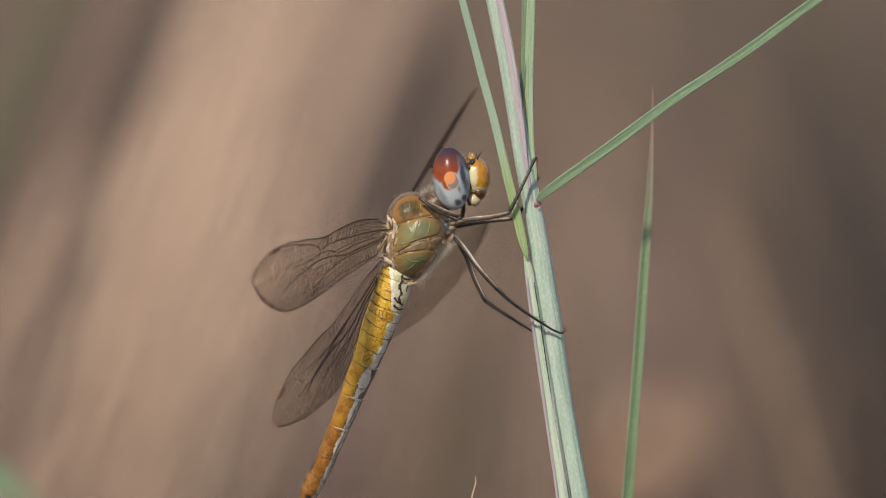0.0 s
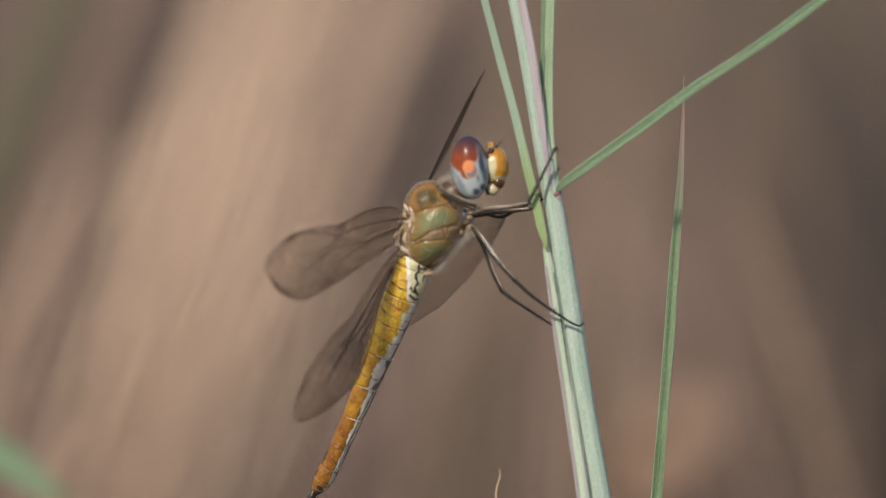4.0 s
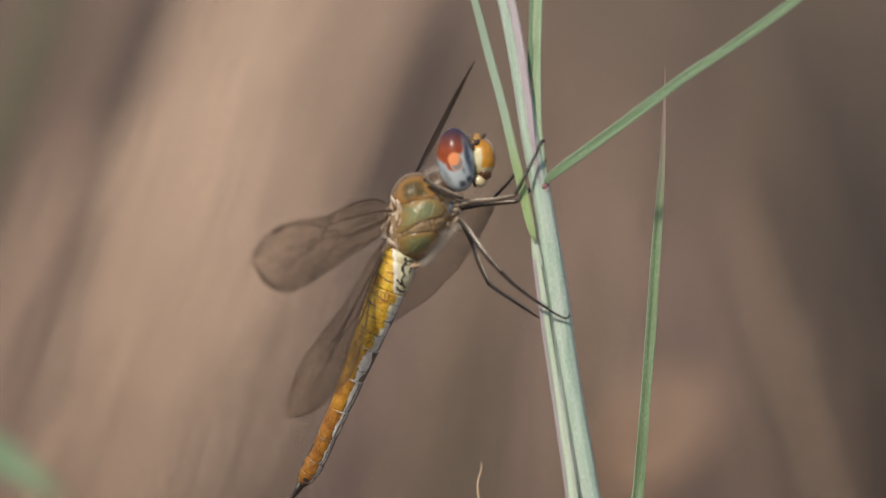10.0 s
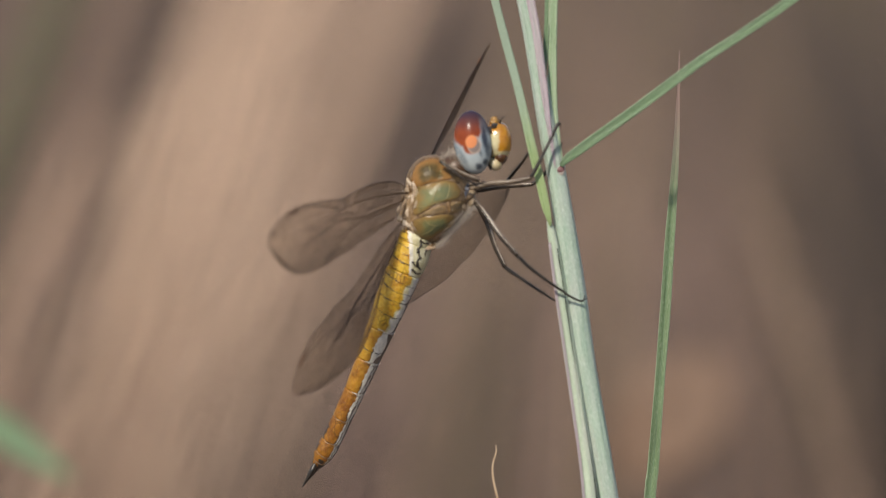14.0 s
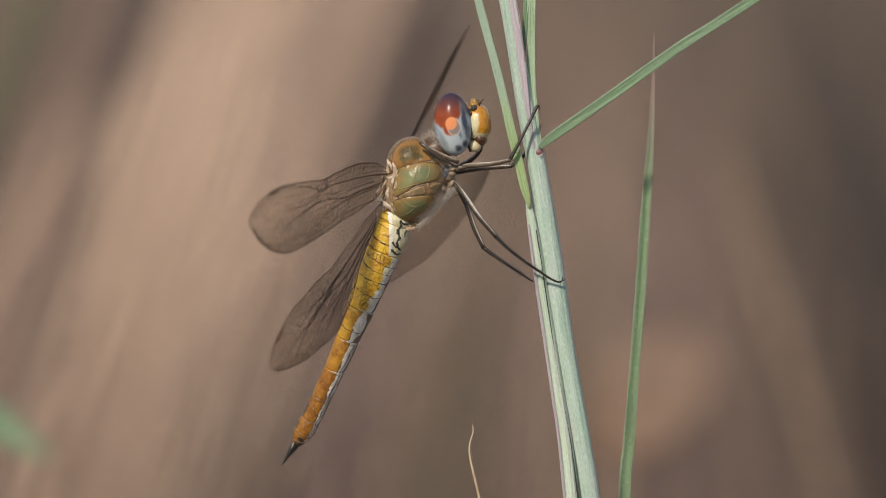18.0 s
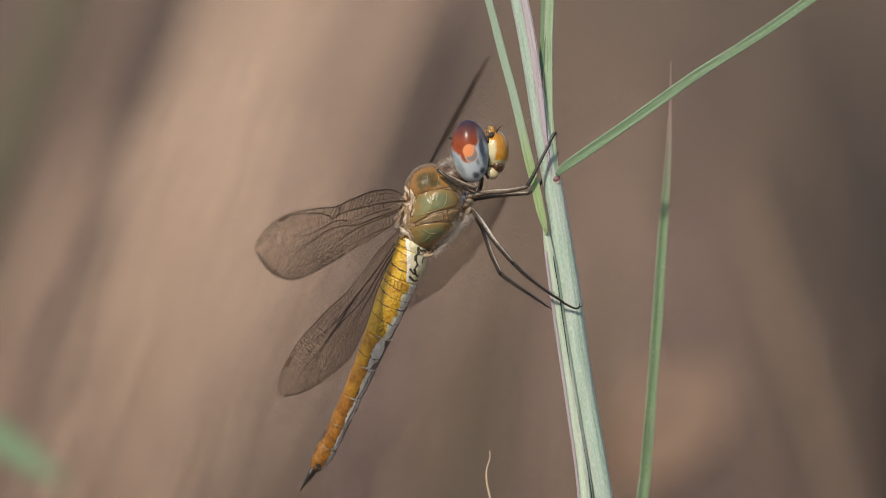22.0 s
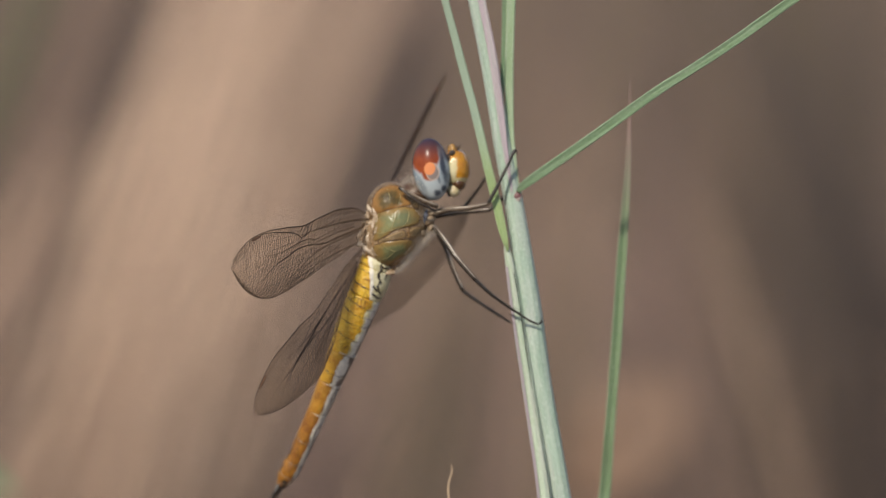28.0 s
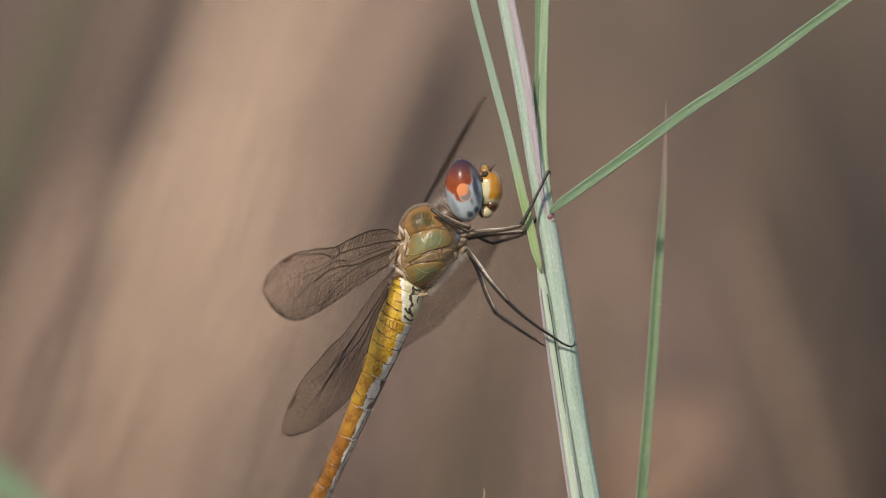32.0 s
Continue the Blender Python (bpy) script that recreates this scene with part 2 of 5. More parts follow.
def eye_material():
    """Compound eye: rust-red above in a rounded tongue, pearl grey below, slate bands towards the face, an orange false pupil."""
    m, nt, bsdf = shader("compound_eye")
    obj = nt.nodes.new("ShaderNodeTexCoord").outputs["Object"]

    def along(axis, scale):
        n = nt.nodes.new("ShaderNodeVectorMath")
        n.operation = "DOT_PRODUCT"
        nt.links.new(obj, n.inputs[0])
        n.inputs[1].default_value = axis * scale
        return n.outputs["Value"]

    def step(value, lo, hi, a=0.0, b=1.0):
        r = nt.nodes.new("ShaderNodeMapRange")
        r.interpolation_type = "SMOOTHSTEP"
        nt.links.new(value, r.inputs[0])
        for i, q in zip((1, 2, 3, 4), (lo, hi, a, b)):
            r.inputs[i].default_value = q
        return r.outputs[0]

    wob = arith(nt, "SUBTRACT", grain(nt, obj, 900, 3, 0.5, 0.25, 0.75), 0.5)
    wob2 = arith(nt, "SUBTRACT", grain(nt, obj, 640, 3, 0.5, 0.25, 0.75), 0.5)
    u = arith(nt, "ADD", along(RIGHT, 1 / S), arith(nt, "MULTIPLY", wob, 4.0))
    v = arith(nt, "ADD", along(UP, -1 / S), arith(nt, "MULTIPLY", wob2, 4.0))

    def oval(cu, cv, ru, rv, lean=0.0, soft=0.3, wavy=True):
        a = radians(lean)
        x = arith(nt, "SUBTRACT", u if wavy else along(RIGHT, 1 / S), cu)
        y = arith(nt, "SUBTRACT", v if wavy else along(UP, -1 / S), cv)
        p = arith(nt, "ADD", arith(nt, "MULTIPLY", x, math.cos(a) / ru), arith(nt, "MULTIPLY", y, math.sin(a) / ru))
        q = arith(nt, "SUBTRACT", arith(nt, "MULTIPLY", y, math.cos(a) / rv), arith(nt, "MULTIPLY", x, math.sin(a) / rv))
        far = arith(nt, "SQRT", arith(nt, "ADD", arith(nt, "MULTIPLY", p, p), arith(nt, "MULTIPLY", q, q)))
        return step(far, 1 - soft, 1 + soft, 1.0, 0.0)

    blot = grain(nt, obj, 700, 3, 0.5, 0.3, 0.7)
    pearl = mixed(nt, step(v, 0, 40), (0.30, 0.36, 0.40), (0.52, 0.57, 0.57))
    pearl = mixed(nt, arith(nt, "MULTIPLY", blot, 0.5), pearl, (0.33, 0.39, 0.43))
    pearl = mixed(nt, arith(nt, "MULTIPLY", step(u, -22, -33), 0.75), pearl, (0.15, 0.19, 0.23))
    pearl = mixed(nt, arith(nt, "MULTIPLY", step(v, 44, 56), 0.6), pearl, (0.16, 0.20, 0.25))
    for cu, cv, ru, rv, lean, soft, force in ((13, 41, 6, 5, 0, 0.6, 0.9), (25, 33, 5, 6, 20, 0.6, 0.9), (-14, 28, 4.5, 17, -28, 0.7, 0.45), (29, 12, 4, 12, 0, 0.6, 0.5)):
        pearl = mixed(nt, arith(nt, "MULTIPLY", oval(cu, cv, ru, rv, lean, soft), force), pearl, (0.045, 0.055, 0.075))
    # the red tongue: a wide oval above that narrows to the false pupil
    red = arith(nt, "MAXIMUM", oval(-11, -27, 25.5, 36, -10, 0.12), oval(-2, 0, 14.5, 19, 0, 0.16))
    rust = mixed(nt, blot, (0.30, 0.068, 0.022), (0.21, 0.045, 0.018))
    edge = arith(nt, "MAXIMUM", oval(-11, -27, 28, 39, -10, 0.12), oval(-2, 0, 17, 21.5, 0, 0.16))
    col = mixed(nt, arith(nt, "MULTIPLY", edge, 0.5), pearl, (0.50, 0.49, 0.48))
    for cu, cv, ru, rv, lean, soft, force in ((22, -10, 5, 24, -10, 0.5, 0.95), (14, 12, 3, 11, -22, 0.6, 0.6), (28, -30, 5, 14, -16, 0.6, 0.7)):
        col = mixed(nt, arith(nt, "MULTIPLY", oval(cu, cv, ru, rv, lean, soft), force), col, (0.045, 0.052, 0.075))
    col = mixed(nt, red, col, rust)
    # darker upwards; the purple crown is the sky's reflection, painted into the colour
    col = mixed(nt, step(v, -8, -50), col, (0.070, 0.036, 0.042))
    col = mixed(nt, arith(nt, "MULTIPLY", step(v, -40, -55), 0.7), col, (0.040, 0.032, 0.055))
    col = mixed(nt, arith(nt, "MULTIPLY", oval(4, 4, 13, 15, 0, 0.13), 0.8), col, (0.50, 0.40, 0.34))
    col = mixed(nt, arith(nt, "MULTIPLY", oval(4, 4, 10.5, 12.5, 0, 0.16), 0.85), col, (0.20, 0.17, 0.16))
    col = mixed(nt, oval(-1, -2, 10, 11.5, 15, 0.12, False), col, (0.66, 0.25, 0.105))
    nt.links.new(col, bsdf.inputs["Base Color"])
    bsdf.inputs["Roughness"].default_value = 0.24
    bsdf.inputs["Specular IOR Level"].default_value = 0.16
    facets = nt.nodes.new("ShaderNodeTexVoronoi")
    nt.links.new(obj, facets.inputs["Vector"])
    facets.inputs["Scale"].default_value = 16000
    relief(nt, bsdf, facets.outputs["Distance"], 0.00001, 0.2)
    MATS["compound_eye"] = m


eye_material()


def plate_material(name, centre, rim, dark, scale=420, rough=0.36, gloss=0.3):
    """A plate of the thorax: UV y runs from its rim (0) to its centre (1); olive glassy middle, golden margin, fine mottling."""
    m, nt, bsdf = shader(name)
    v = coords(nt)
    xyz = nt.nodes.new("ShaderNodeSeparateXYZ")
    nt.links.new(nt.nodes.new("ShaderNodeTexCoord").outputs["UV"], xyz.inputs[0])
    blot = grain(nt, v, scale, 4, 0.6, 0.3, 0.7)
    f, r = arith(nt, "ADD", xyz.outputs[1], arith(nt, "MULTIPLY", arith(nt, "SUBTRACT", blot, 0.5), 0.45)), nt.nodes.new("ShaderNodeMapRange")
    nt.links.new(f, r.inputs[0])
    r.interpolation_type = "SMOOTHSTEP"
    r.inputs[1].default_value, r.inputs[2].default_value = 0.06, 0.60
    col = mixed(nt, r.outputs[0], rim, mixed(nt, blot, centre, dark))
    fine = grain(nt, v, scale * 6, 3, 0.6, 0.5, 0.8)
    nt.links.new(mixed(nt, arith(nt, "MULTIPLY", fine, 0.22), col, tuple(min(1, c * 1.6) for c in rim)), bsdf.inputs["Base Color"])
    bsdf.inputs["Roughness"].default_value = rough
    bsdf.inputs["Specular IOR Level"].default_value = gloss
    relief(nt, bsdf, grain(nt, v, scale * 2.6), 0.00009, 0.55)
    MATS[name] = m


plate_material("plate_olive", (0.215, 0.210, 0.085), (0.24, 0.155, 0.055), (0.105, 0.130, 0.075), 380, 0.28, 0.3)
plate_material("plate_shoulder", (0.15, 0.105, 0.038), (0.27, 0.14, 0.045), (0.06, 0.046, 0.022), 420, 0.34, 0.2)
plate_material("plate_brown", (0.23, 0.165, 0.09), (0.30, 0.20, 0.095), (0.125, 0.088, 0.048), 500)


def face_material():
    """The frons: amber-yellow in front and above, cream on both sides and along the lower margin."""
    m, nt, bsdf = shader("face_pattern")
    obj = nt.nodes.new("ShaderNodeTexCoord").outputs["Object"]
    blot = grain(nt, obj, 900, 3, 0.55, 0.3, 0.7)

    def ramp(axis, lo, hi, both=False):
        n, r = nt.nodes.new("ShaderNodeVectorMath"), nt.nodes.new("ShaderNodeMapRange")
        n.operation = "DOT_PRODUCT"
        nt.links.new(obj, n.inputs[0])
        n.inputs[1].default_value = axis / S
        value = arith(nt, "ABSOLUTE", n.outputs["Value"]) if both else n.outputs["Value"]
        nt.links.new(arith(nt, "ADD", value, arith(nt, "MULTIPLY", arith(nt, "SUBTRACT", blot, 0.5), 5.0)), r.inputs[0])
        r.interpolation_type = "SMOOTHSTEP"
        r.inputs[1].default_value, r.inputs[2].default_value = lo, hi
        return r.outputs[0]

    yellow = mixed(nt, blot, (0.56, 0.27, 0.018), (0.42, 0.165, 0.011))
    yellow = mixed(nt, ramp(UP, 12, 30), yellow, (0.40, 0.18, 0.022))
    cream = mixed(nt, blot, (0.62, 0.57, 0.36), (0.56, 0.46, 0.20))
    brown = mixed(nt, blot, (0.15, 0.055, 0.016), (0.05, 0.022, 0.011))
    side = arith(nt, "MULTIPLY", arith(nt, "MULTIPLY", ramp(-RIGHT, -4, 1), ramp(FWD, 8, 16, True)), ramp(-UP, -18, -8))
    col = mixed(nt, ramp(-UP, 15, 21), yellow, cream)
    col = mixed(nt, side, col, cream)
    col = mixed(nt, ramp(-UP, 26, 31), col, brown)
    nt.links.new(col, bsdf.inputs["Base Color"])
    bsdf.inputs["Roughness"].default_value, bsdf.inputs["Coat Weight"].default_value = 0.2, 0.7
    bsdf.inputs["Coat Roughness"].default_value = 0.08
    relief(nt, bsdf, grain(nt, obj, 1600), 0.00010, 0.5)
    MATS["face_pattern"] = m


face_material()


def dry_material(name, a, b, c, scale, rough=0.8, bump=0.004):
    m, nt, bsdf = shader(name)
    v = coords(nt)
    info = nt.nodes.new("ShaderNodeNewGeometry").outputs["Random Per Island"]
    col = mixed(nt, grain(nt, v, scale), a, b)
    col = mixed(nt, arith(nt, "MULTIPLY", info, 0.6), col, c)
    nt.links.new(col, bsdf.inputs["Base Color"])
    bsdf.inputs["Roughness"].default_value = rough
    relief(nt, bsdf, grain(nt, v, scale * 6), bump)
    MATS[name] = m


dry_material("soil", (0.165, 0.105, 0.074), (0.10, 0.065, 0.047), (0.15, 0.10, 0.068), 5.0, 0.9, 0.01)
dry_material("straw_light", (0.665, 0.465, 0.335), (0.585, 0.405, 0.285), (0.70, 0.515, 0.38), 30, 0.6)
dry_material("straw_mid", (0.35, 0.215, 0.155), (0.24, 0.165, 0.12), (0.36, 0.255, 0.18), 30, 0.7)
dry_material("straw_rose", (0.40, 0.265, 0.215), (0.33, 0.215, 0.175), (0.46, 0.31, 0.25), 30, 0.7)
# near-black straw: the shade in gaps of the far grass, put into the colour
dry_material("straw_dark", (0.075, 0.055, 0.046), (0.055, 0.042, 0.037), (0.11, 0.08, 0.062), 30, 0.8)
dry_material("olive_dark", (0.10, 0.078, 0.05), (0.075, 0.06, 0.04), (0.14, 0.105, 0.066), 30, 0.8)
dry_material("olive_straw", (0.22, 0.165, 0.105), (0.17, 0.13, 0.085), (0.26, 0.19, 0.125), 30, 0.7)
dry_material("far_green", (0.10, 0.15, 0.06), (0.08, 0.11, 0.05), (0.16, 0.18, 0.08), 30, 0.6)
dry_material("dead_leaf", (0.26, 0.165, 0.112), (0.22, 0.14, 0.095), (0.27, 0.175, 0.12), 40, 0.7)

# ---- builders ----
ORIGIN = {}


def mesh_of(bm, name, origin, mats, smooth=True):
    bmesh.ops.recalc_face_normals(bm, faces=bm.faces)
    for v in bm.verts:
        v.co -= origin
    for f in bm.faces:
        f.smooth = smooth
    me = bpy.data.meshes.new(name)
    bm.to_mesh(me)
    bm.free()
    for m in mats:
        me.materials.append(MATS[m])
    return me


def root(name, origin, label, category, group="", kind=""):
    ob = new(name)
    ob.empty_display_size = 0.01
    ob.location = origin
    ORIGIN[ob.name] = Vector(origin)
    return tagged(ob, label, category, group, kind)


def part(name, bm, mats, parent=None, label="", origin=None, smooth=True):
    """Links a bmesh, drawn in world places, as one mesh object under its thing or part."""
    mats = (mats,) if isinstance(mats, str) else mats
    base = ORIGIN[parent.name] if parent else Vector((0, 0, 0))
    origin = Vector(origin) if origin else base
    ob = new(name, mesh_of(bm, name, origin, mats, smooth))
    ob.parent = parent
    ob.location = origin - base
    ORIGIN[ob.name] = origin
    return tagged(ob, label) if label else ob


def spline(points, steps):
    """A smooth run (Catmull-Rom) through tuples of equal length."""
    pts = [np.array(p, float) for p in points]
    pts = [2 * pts[0] - pts[1], *pts, 2 * pts[-1] - pts[-2]]
    out = []
    for i in range(1, len(pts) - 2):
        a, b, c, d = pts[i - 1:i + 3]
        for k in range(steps):
            t = k / steps
            out.append([float(q) for q in 0.5 * (2 * b + (c - a) * t + (2 * a - 5 * b + 4 * c - d) * t * t + (3 * b - a - 3 * c + d) * t ** 3)])
    return out + [[float(q) for q in pts[-2]]]


def tube(bm, points, radii, sides=8, mat=0, flat=1.0):
    """A closed round rod along world points; flat squeezes it in depth."""
    rings = []
    n = len(points)
    for i, (p, r) in enumerate(zip(points, radii)):
        t = (points[min(i + 1, n - 1)] - points[max(i - 1, 0)])
        t = t.normalized() if t.length > 1e-12 else UP
        side = t.cross(FWD)
        side = side.normalized() if side.length > 0.05 else t.cross(UP).normalized()
        deep = side.cross(t).normalized() * flat
        rings.append([bm.verts.new(p + r * (side * math.cos(a) + deep * math.sin(a)))
                      for a in (2 * math.pi * k / sides for k in range(sides))])
    for a, b in zip(rings, rings[1:]):
        for k in range(sides):
            bm.faces.new((a[k], a[(k + 1) % sides], b[(k + 1) % sides], b[k])).material_index = mat
    for ring in (rings[0], rings[-1]):
        bm.faces.new(ring).material_index = mat


def rod(bm, plan, steps=4, sides=8, mat=0, flat=1.0):
    """A rod through plan points (x, y, d, radius in plan units)."""
    run = spline(plan, steps)
    tube(bm, [P(*q[:3]) for q in run], [max(q[3], 0.2) * S for q in run], sides, mat, flat)


def ball(bm, centre, axes, radii, mat=0, rings=14, sides=24, power=1.0):
    """An ellipsoid with its own axes; power below 1 makes it boxier."""
    grid = []
    for i in range(rings + 1):
        a = math.pi * i / rings
        row = []
        for k in range(sides):
            b = 2 * math.pi * k / sides
            q = (math.sin(a) * math.cos(b), math.sin(a) * math.sin(b), math.cos(a))
            q = [math.copysign(abs(c) ** power, c) for c in q]
            row.append(bm.verts.new(centre + sum((axes[j] * radii[j] * q[j] for j in range(3)), Vector((0, 0, 0)))))
            if i in (0, rings):
                break
        grid.append(row)
    for i in range(rings):
        a, b = grid[i], grid[i + 1]
        for k in range(sides):
            q = [a[k % len(a)], a[(k + 1) % len(a)], b[(k + 1) % len(b)], b[k % len(b)]]
            q = list(dict.fromkeys(q))
            bm.faces.new(q).material_index = mat


def leaf(bm, plan, steps=6, fold=0.25, thick=0.35, mat=0, cols=8, round_back=False, turn=0.0):
    """A grass blade through plan points (x, y, d, half width): a folded strip with a back of its own."""
    uv = bm.loops.layers.uv.verify()
    run = spline(plan, steps)
    pts = [P(*q[:3]) for q in run]
    n, length, rings = len(pts), 0.0, []
    for i, p in enumerate(pts):
        t = (pts[min(i + 1, n - 1)] - pts[max(i - 1, 0)]).normalized()
        side = t.cross(FWD).normalized()
        deep = side.cross(t).normalized()
        if deep.dot(FWD) < 0:
            deep = -deep
        side = (side * math.cos(turn) + deep * math.sin(turn))
        w = max(run[i][3], 0.3) * S
        length += (p - pts[i - 1]).length * 1000 if i else 0
        ring = []
        for k in range(cols + 1):
            c = 2 * k / cols - 1
            z = -math.sqrt(max(0, 1 - c * c)) * w * 0.9 if round_back else -abs(c) * w * fold
            ring.append((bm.verts.new(p + side * c * w + deep * z), k / cols, length))
        for k in range(cols - 1, 0, -1):
            c = 2 * k / cols - 1
            z = math.sqrt(max(0, 1 - c * c)) * w * 0.9 if round_back else -abs(c) * w * fold + w * thick * (1 - abs(c)) + 0.00008
            ring.append((bm.verts.new(p + side * c * w + deep * z), k / cols, length))
        rings.append(ring)
    m = len(rings[0])
    for a, b in zip(rings, rings[1:]):
        for k in range(m):
            quad = (a[k], a[(k + 1) % m], b[(k + 1) % m], b[k])
            f = bm.faces.new([q[0] for q in quad])
            f.material_index = mat
            for loop, q in zip(f.loops, quad):
                loop[uv].uv = q[1:]
    for ring in (rings[0], rings[-1]):
        bm.faces.new([q[0] for q in ring]).material_index = mat


def ground_y(x, d):
    """The plan's y at which depth d meets the ground."""
    far = FAR + d / 1000
    return 441 + (EYE.z + far * FWD.z) / (far * UP.z * K)


# ---- ground and the dry grass far behind ----
def build_ground():
    bm = bmesh.new()
    xs = [-150, -40, -12, -5] + [-3 + 0.25 * i for i in range(25)] + [5, 12, 40, 150]
    ys = [-100, -30, -8, -3] + [-1 + 0.25 * i for i in range(29)] + [9, 15, 40, 150, 400]
    grid = [[bm.verts.new((x, y, -0.002 + 0.003 * noise.noise((x * 1.7, y * 1.7, 3)) if abs(x) < 4 and -2 < y < 7 else -0.002)) for x in xs] for y in ys]
    for a, b in zip(grid, grid[1:]):
        for k in range(len(xs) - 1):
            bm.faces.new((a[k], a[k + 1], b[k + 1], b[k]))
    ob = new("ground", mesh_of(bm, "ground", Vector((0, 0, 0)), ("soil",)))
    tagged(ob, "bare brown soil with dry litter under the grass", "ground", kind="structure")


def tuft(x_top, x_low, spread, d, material, count, label, y_top=-160, seed=1, wide=7.0):
    """A standing tuft of dead stalks, rooted in the soil at depth d: tapered, slightly bent stalks along one line of lean.
    x_top and x_low: where that line crosses the plan's upper and lower edge."""
    rnd = random.Random(seed)
    lean = (x_low - x_top) / 882
    foot = ground_y(0, d) + 20
    thing = root("dry_grass_tuft", P(x_top + lean * foot, foot, d), label, "dry grass", "dead grass behind")
    for _ in range(count):
        dd = d + rnd.uniform(-90, 90)
        a = rnd.gauss(0, 0.5) * spread
        tilt = lean + rnd.gauss(0, 0.032)
        y2, y0 = y_top + rnd.uniform(-70, 90), ground_y(0, dd) + 25
        x2, xm = x_top + a + tilt * y2, x_top + a + tilt * 0.45 * (y0 + y2) + rnd.uniform(-12, 12)
        x0 = x_top + lean * y0 + 0.3 * a
        w = rnd.uniform(0.5, 1.3) * wide
        bm = bmesh.new()
        rod(bm, [(x0, y0, dd, w), (xm, 0.45 * (y0 + y2), dd, w * 0.9), (x2, y2, dd, w * 0.3)], 3, 4, 0, 0.35)
        part("stalk", bm, material, thing)
    return thing


def dead_leaf(x, y, d, size, label, seed=1, material="dead_leaf"):
    """A curled dead leaf caught among the stalks, with its stalk reaching down to the soil."""
    rnd = random.Random(seed)
    thing = root("dead_leaf", P(x, ground_y(x, d) + 20, d), label, "dead leaf")
    bm = bmesh.new()
    leaf(bm, [(x - size * 0.7, y + size * 0.75, d, 2), (x - size * 0.55, y + size * 0.55, d - 4, size * 0.55), (x, y, d - 6, size * 0.95),
              (x + size * 0.45, y - size * 0.5, d - 4, size * 0.65), (x + size * 0.7, y - size * 0.75, d, 2)], 6, 0.12, 0.05)
    part("leaf_blade", bm, material, thing)
    bm = bmesh.new()
    rod(bm, [(x - size * 0.68, y + size * 0.72, d, 2), (x - size * 1.1, y + size * 2, d, 2.5), (x - size, ground_y(x, d) + 20, d, 4)], 3, 6)
    part("leaf_stalk", bm, "straw_mid", thing)


build_ground()
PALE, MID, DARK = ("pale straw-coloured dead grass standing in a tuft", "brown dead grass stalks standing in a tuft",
                   "grass stalks coloured dark for the shaded gaps behind")
ROSE = "pinkish-brown dead grass stalks leaning over"
OLIVE = "dull olive-brown grass among dead stalks"


def stand(material, label, seed, *rows):
    """Tufts of one kind: each row is where the tuft crosses the plan's upper and lower edge, its spread, depth (mm), number of stalks and top."""
    for k, (x_top, x_low, spread, d, count, y_top) in enumerate(rows):
        tuft(x_top, x_low, spread, d, material, count, label, y_top, seed=seed + k)


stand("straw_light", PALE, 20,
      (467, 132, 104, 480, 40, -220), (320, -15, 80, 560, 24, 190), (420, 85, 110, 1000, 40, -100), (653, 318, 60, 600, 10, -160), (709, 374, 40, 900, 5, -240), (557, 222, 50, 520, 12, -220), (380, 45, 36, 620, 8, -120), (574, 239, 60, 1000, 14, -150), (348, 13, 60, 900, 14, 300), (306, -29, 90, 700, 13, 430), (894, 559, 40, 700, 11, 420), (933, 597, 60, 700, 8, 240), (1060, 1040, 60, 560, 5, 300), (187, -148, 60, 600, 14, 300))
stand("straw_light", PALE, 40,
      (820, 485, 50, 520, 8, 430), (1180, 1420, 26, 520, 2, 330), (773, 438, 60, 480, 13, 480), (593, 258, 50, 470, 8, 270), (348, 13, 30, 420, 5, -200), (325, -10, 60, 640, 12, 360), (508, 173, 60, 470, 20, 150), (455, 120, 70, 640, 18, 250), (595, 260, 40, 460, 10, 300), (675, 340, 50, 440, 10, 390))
stand("straw_mid", MID, 60,
      (705, 370, 60, 1100, 22, -160), (207, -128, 50, 900, 18, -200), (905, 570, 90, 1200, 16, 330), (1040, 980, 90, 800, 22, 120), (1300, 1330, 90, 800, 12, 120), (872, 537, 70, 800, 16, 420), (543, 208, 90, 480, 24, 620), (373, 38, 70, 470, 18, 660), (1480, 1560, 130, 480, 9, 640), (1290, 1400, 80, 520, 5, 540), (472, 137, 80, 450, 24, 580), (268, -67, 50, 430, 13, 290), (860, 830, 60, 560, 12, 420), (1037, 702, 40, 460, 8, 560))
# tufts set where the far grass lies in shade; their dark colour carries it
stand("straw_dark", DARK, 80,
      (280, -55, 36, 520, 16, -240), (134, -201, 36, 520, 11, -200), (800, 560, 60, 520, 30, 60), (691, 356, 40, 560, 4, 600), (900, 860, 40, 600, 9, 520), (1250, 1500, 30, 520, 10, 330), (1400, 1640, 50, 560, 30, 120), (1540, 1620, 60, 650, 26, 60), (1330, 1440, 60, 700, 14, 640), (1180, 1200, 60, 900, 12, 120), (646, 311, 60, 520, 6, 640))
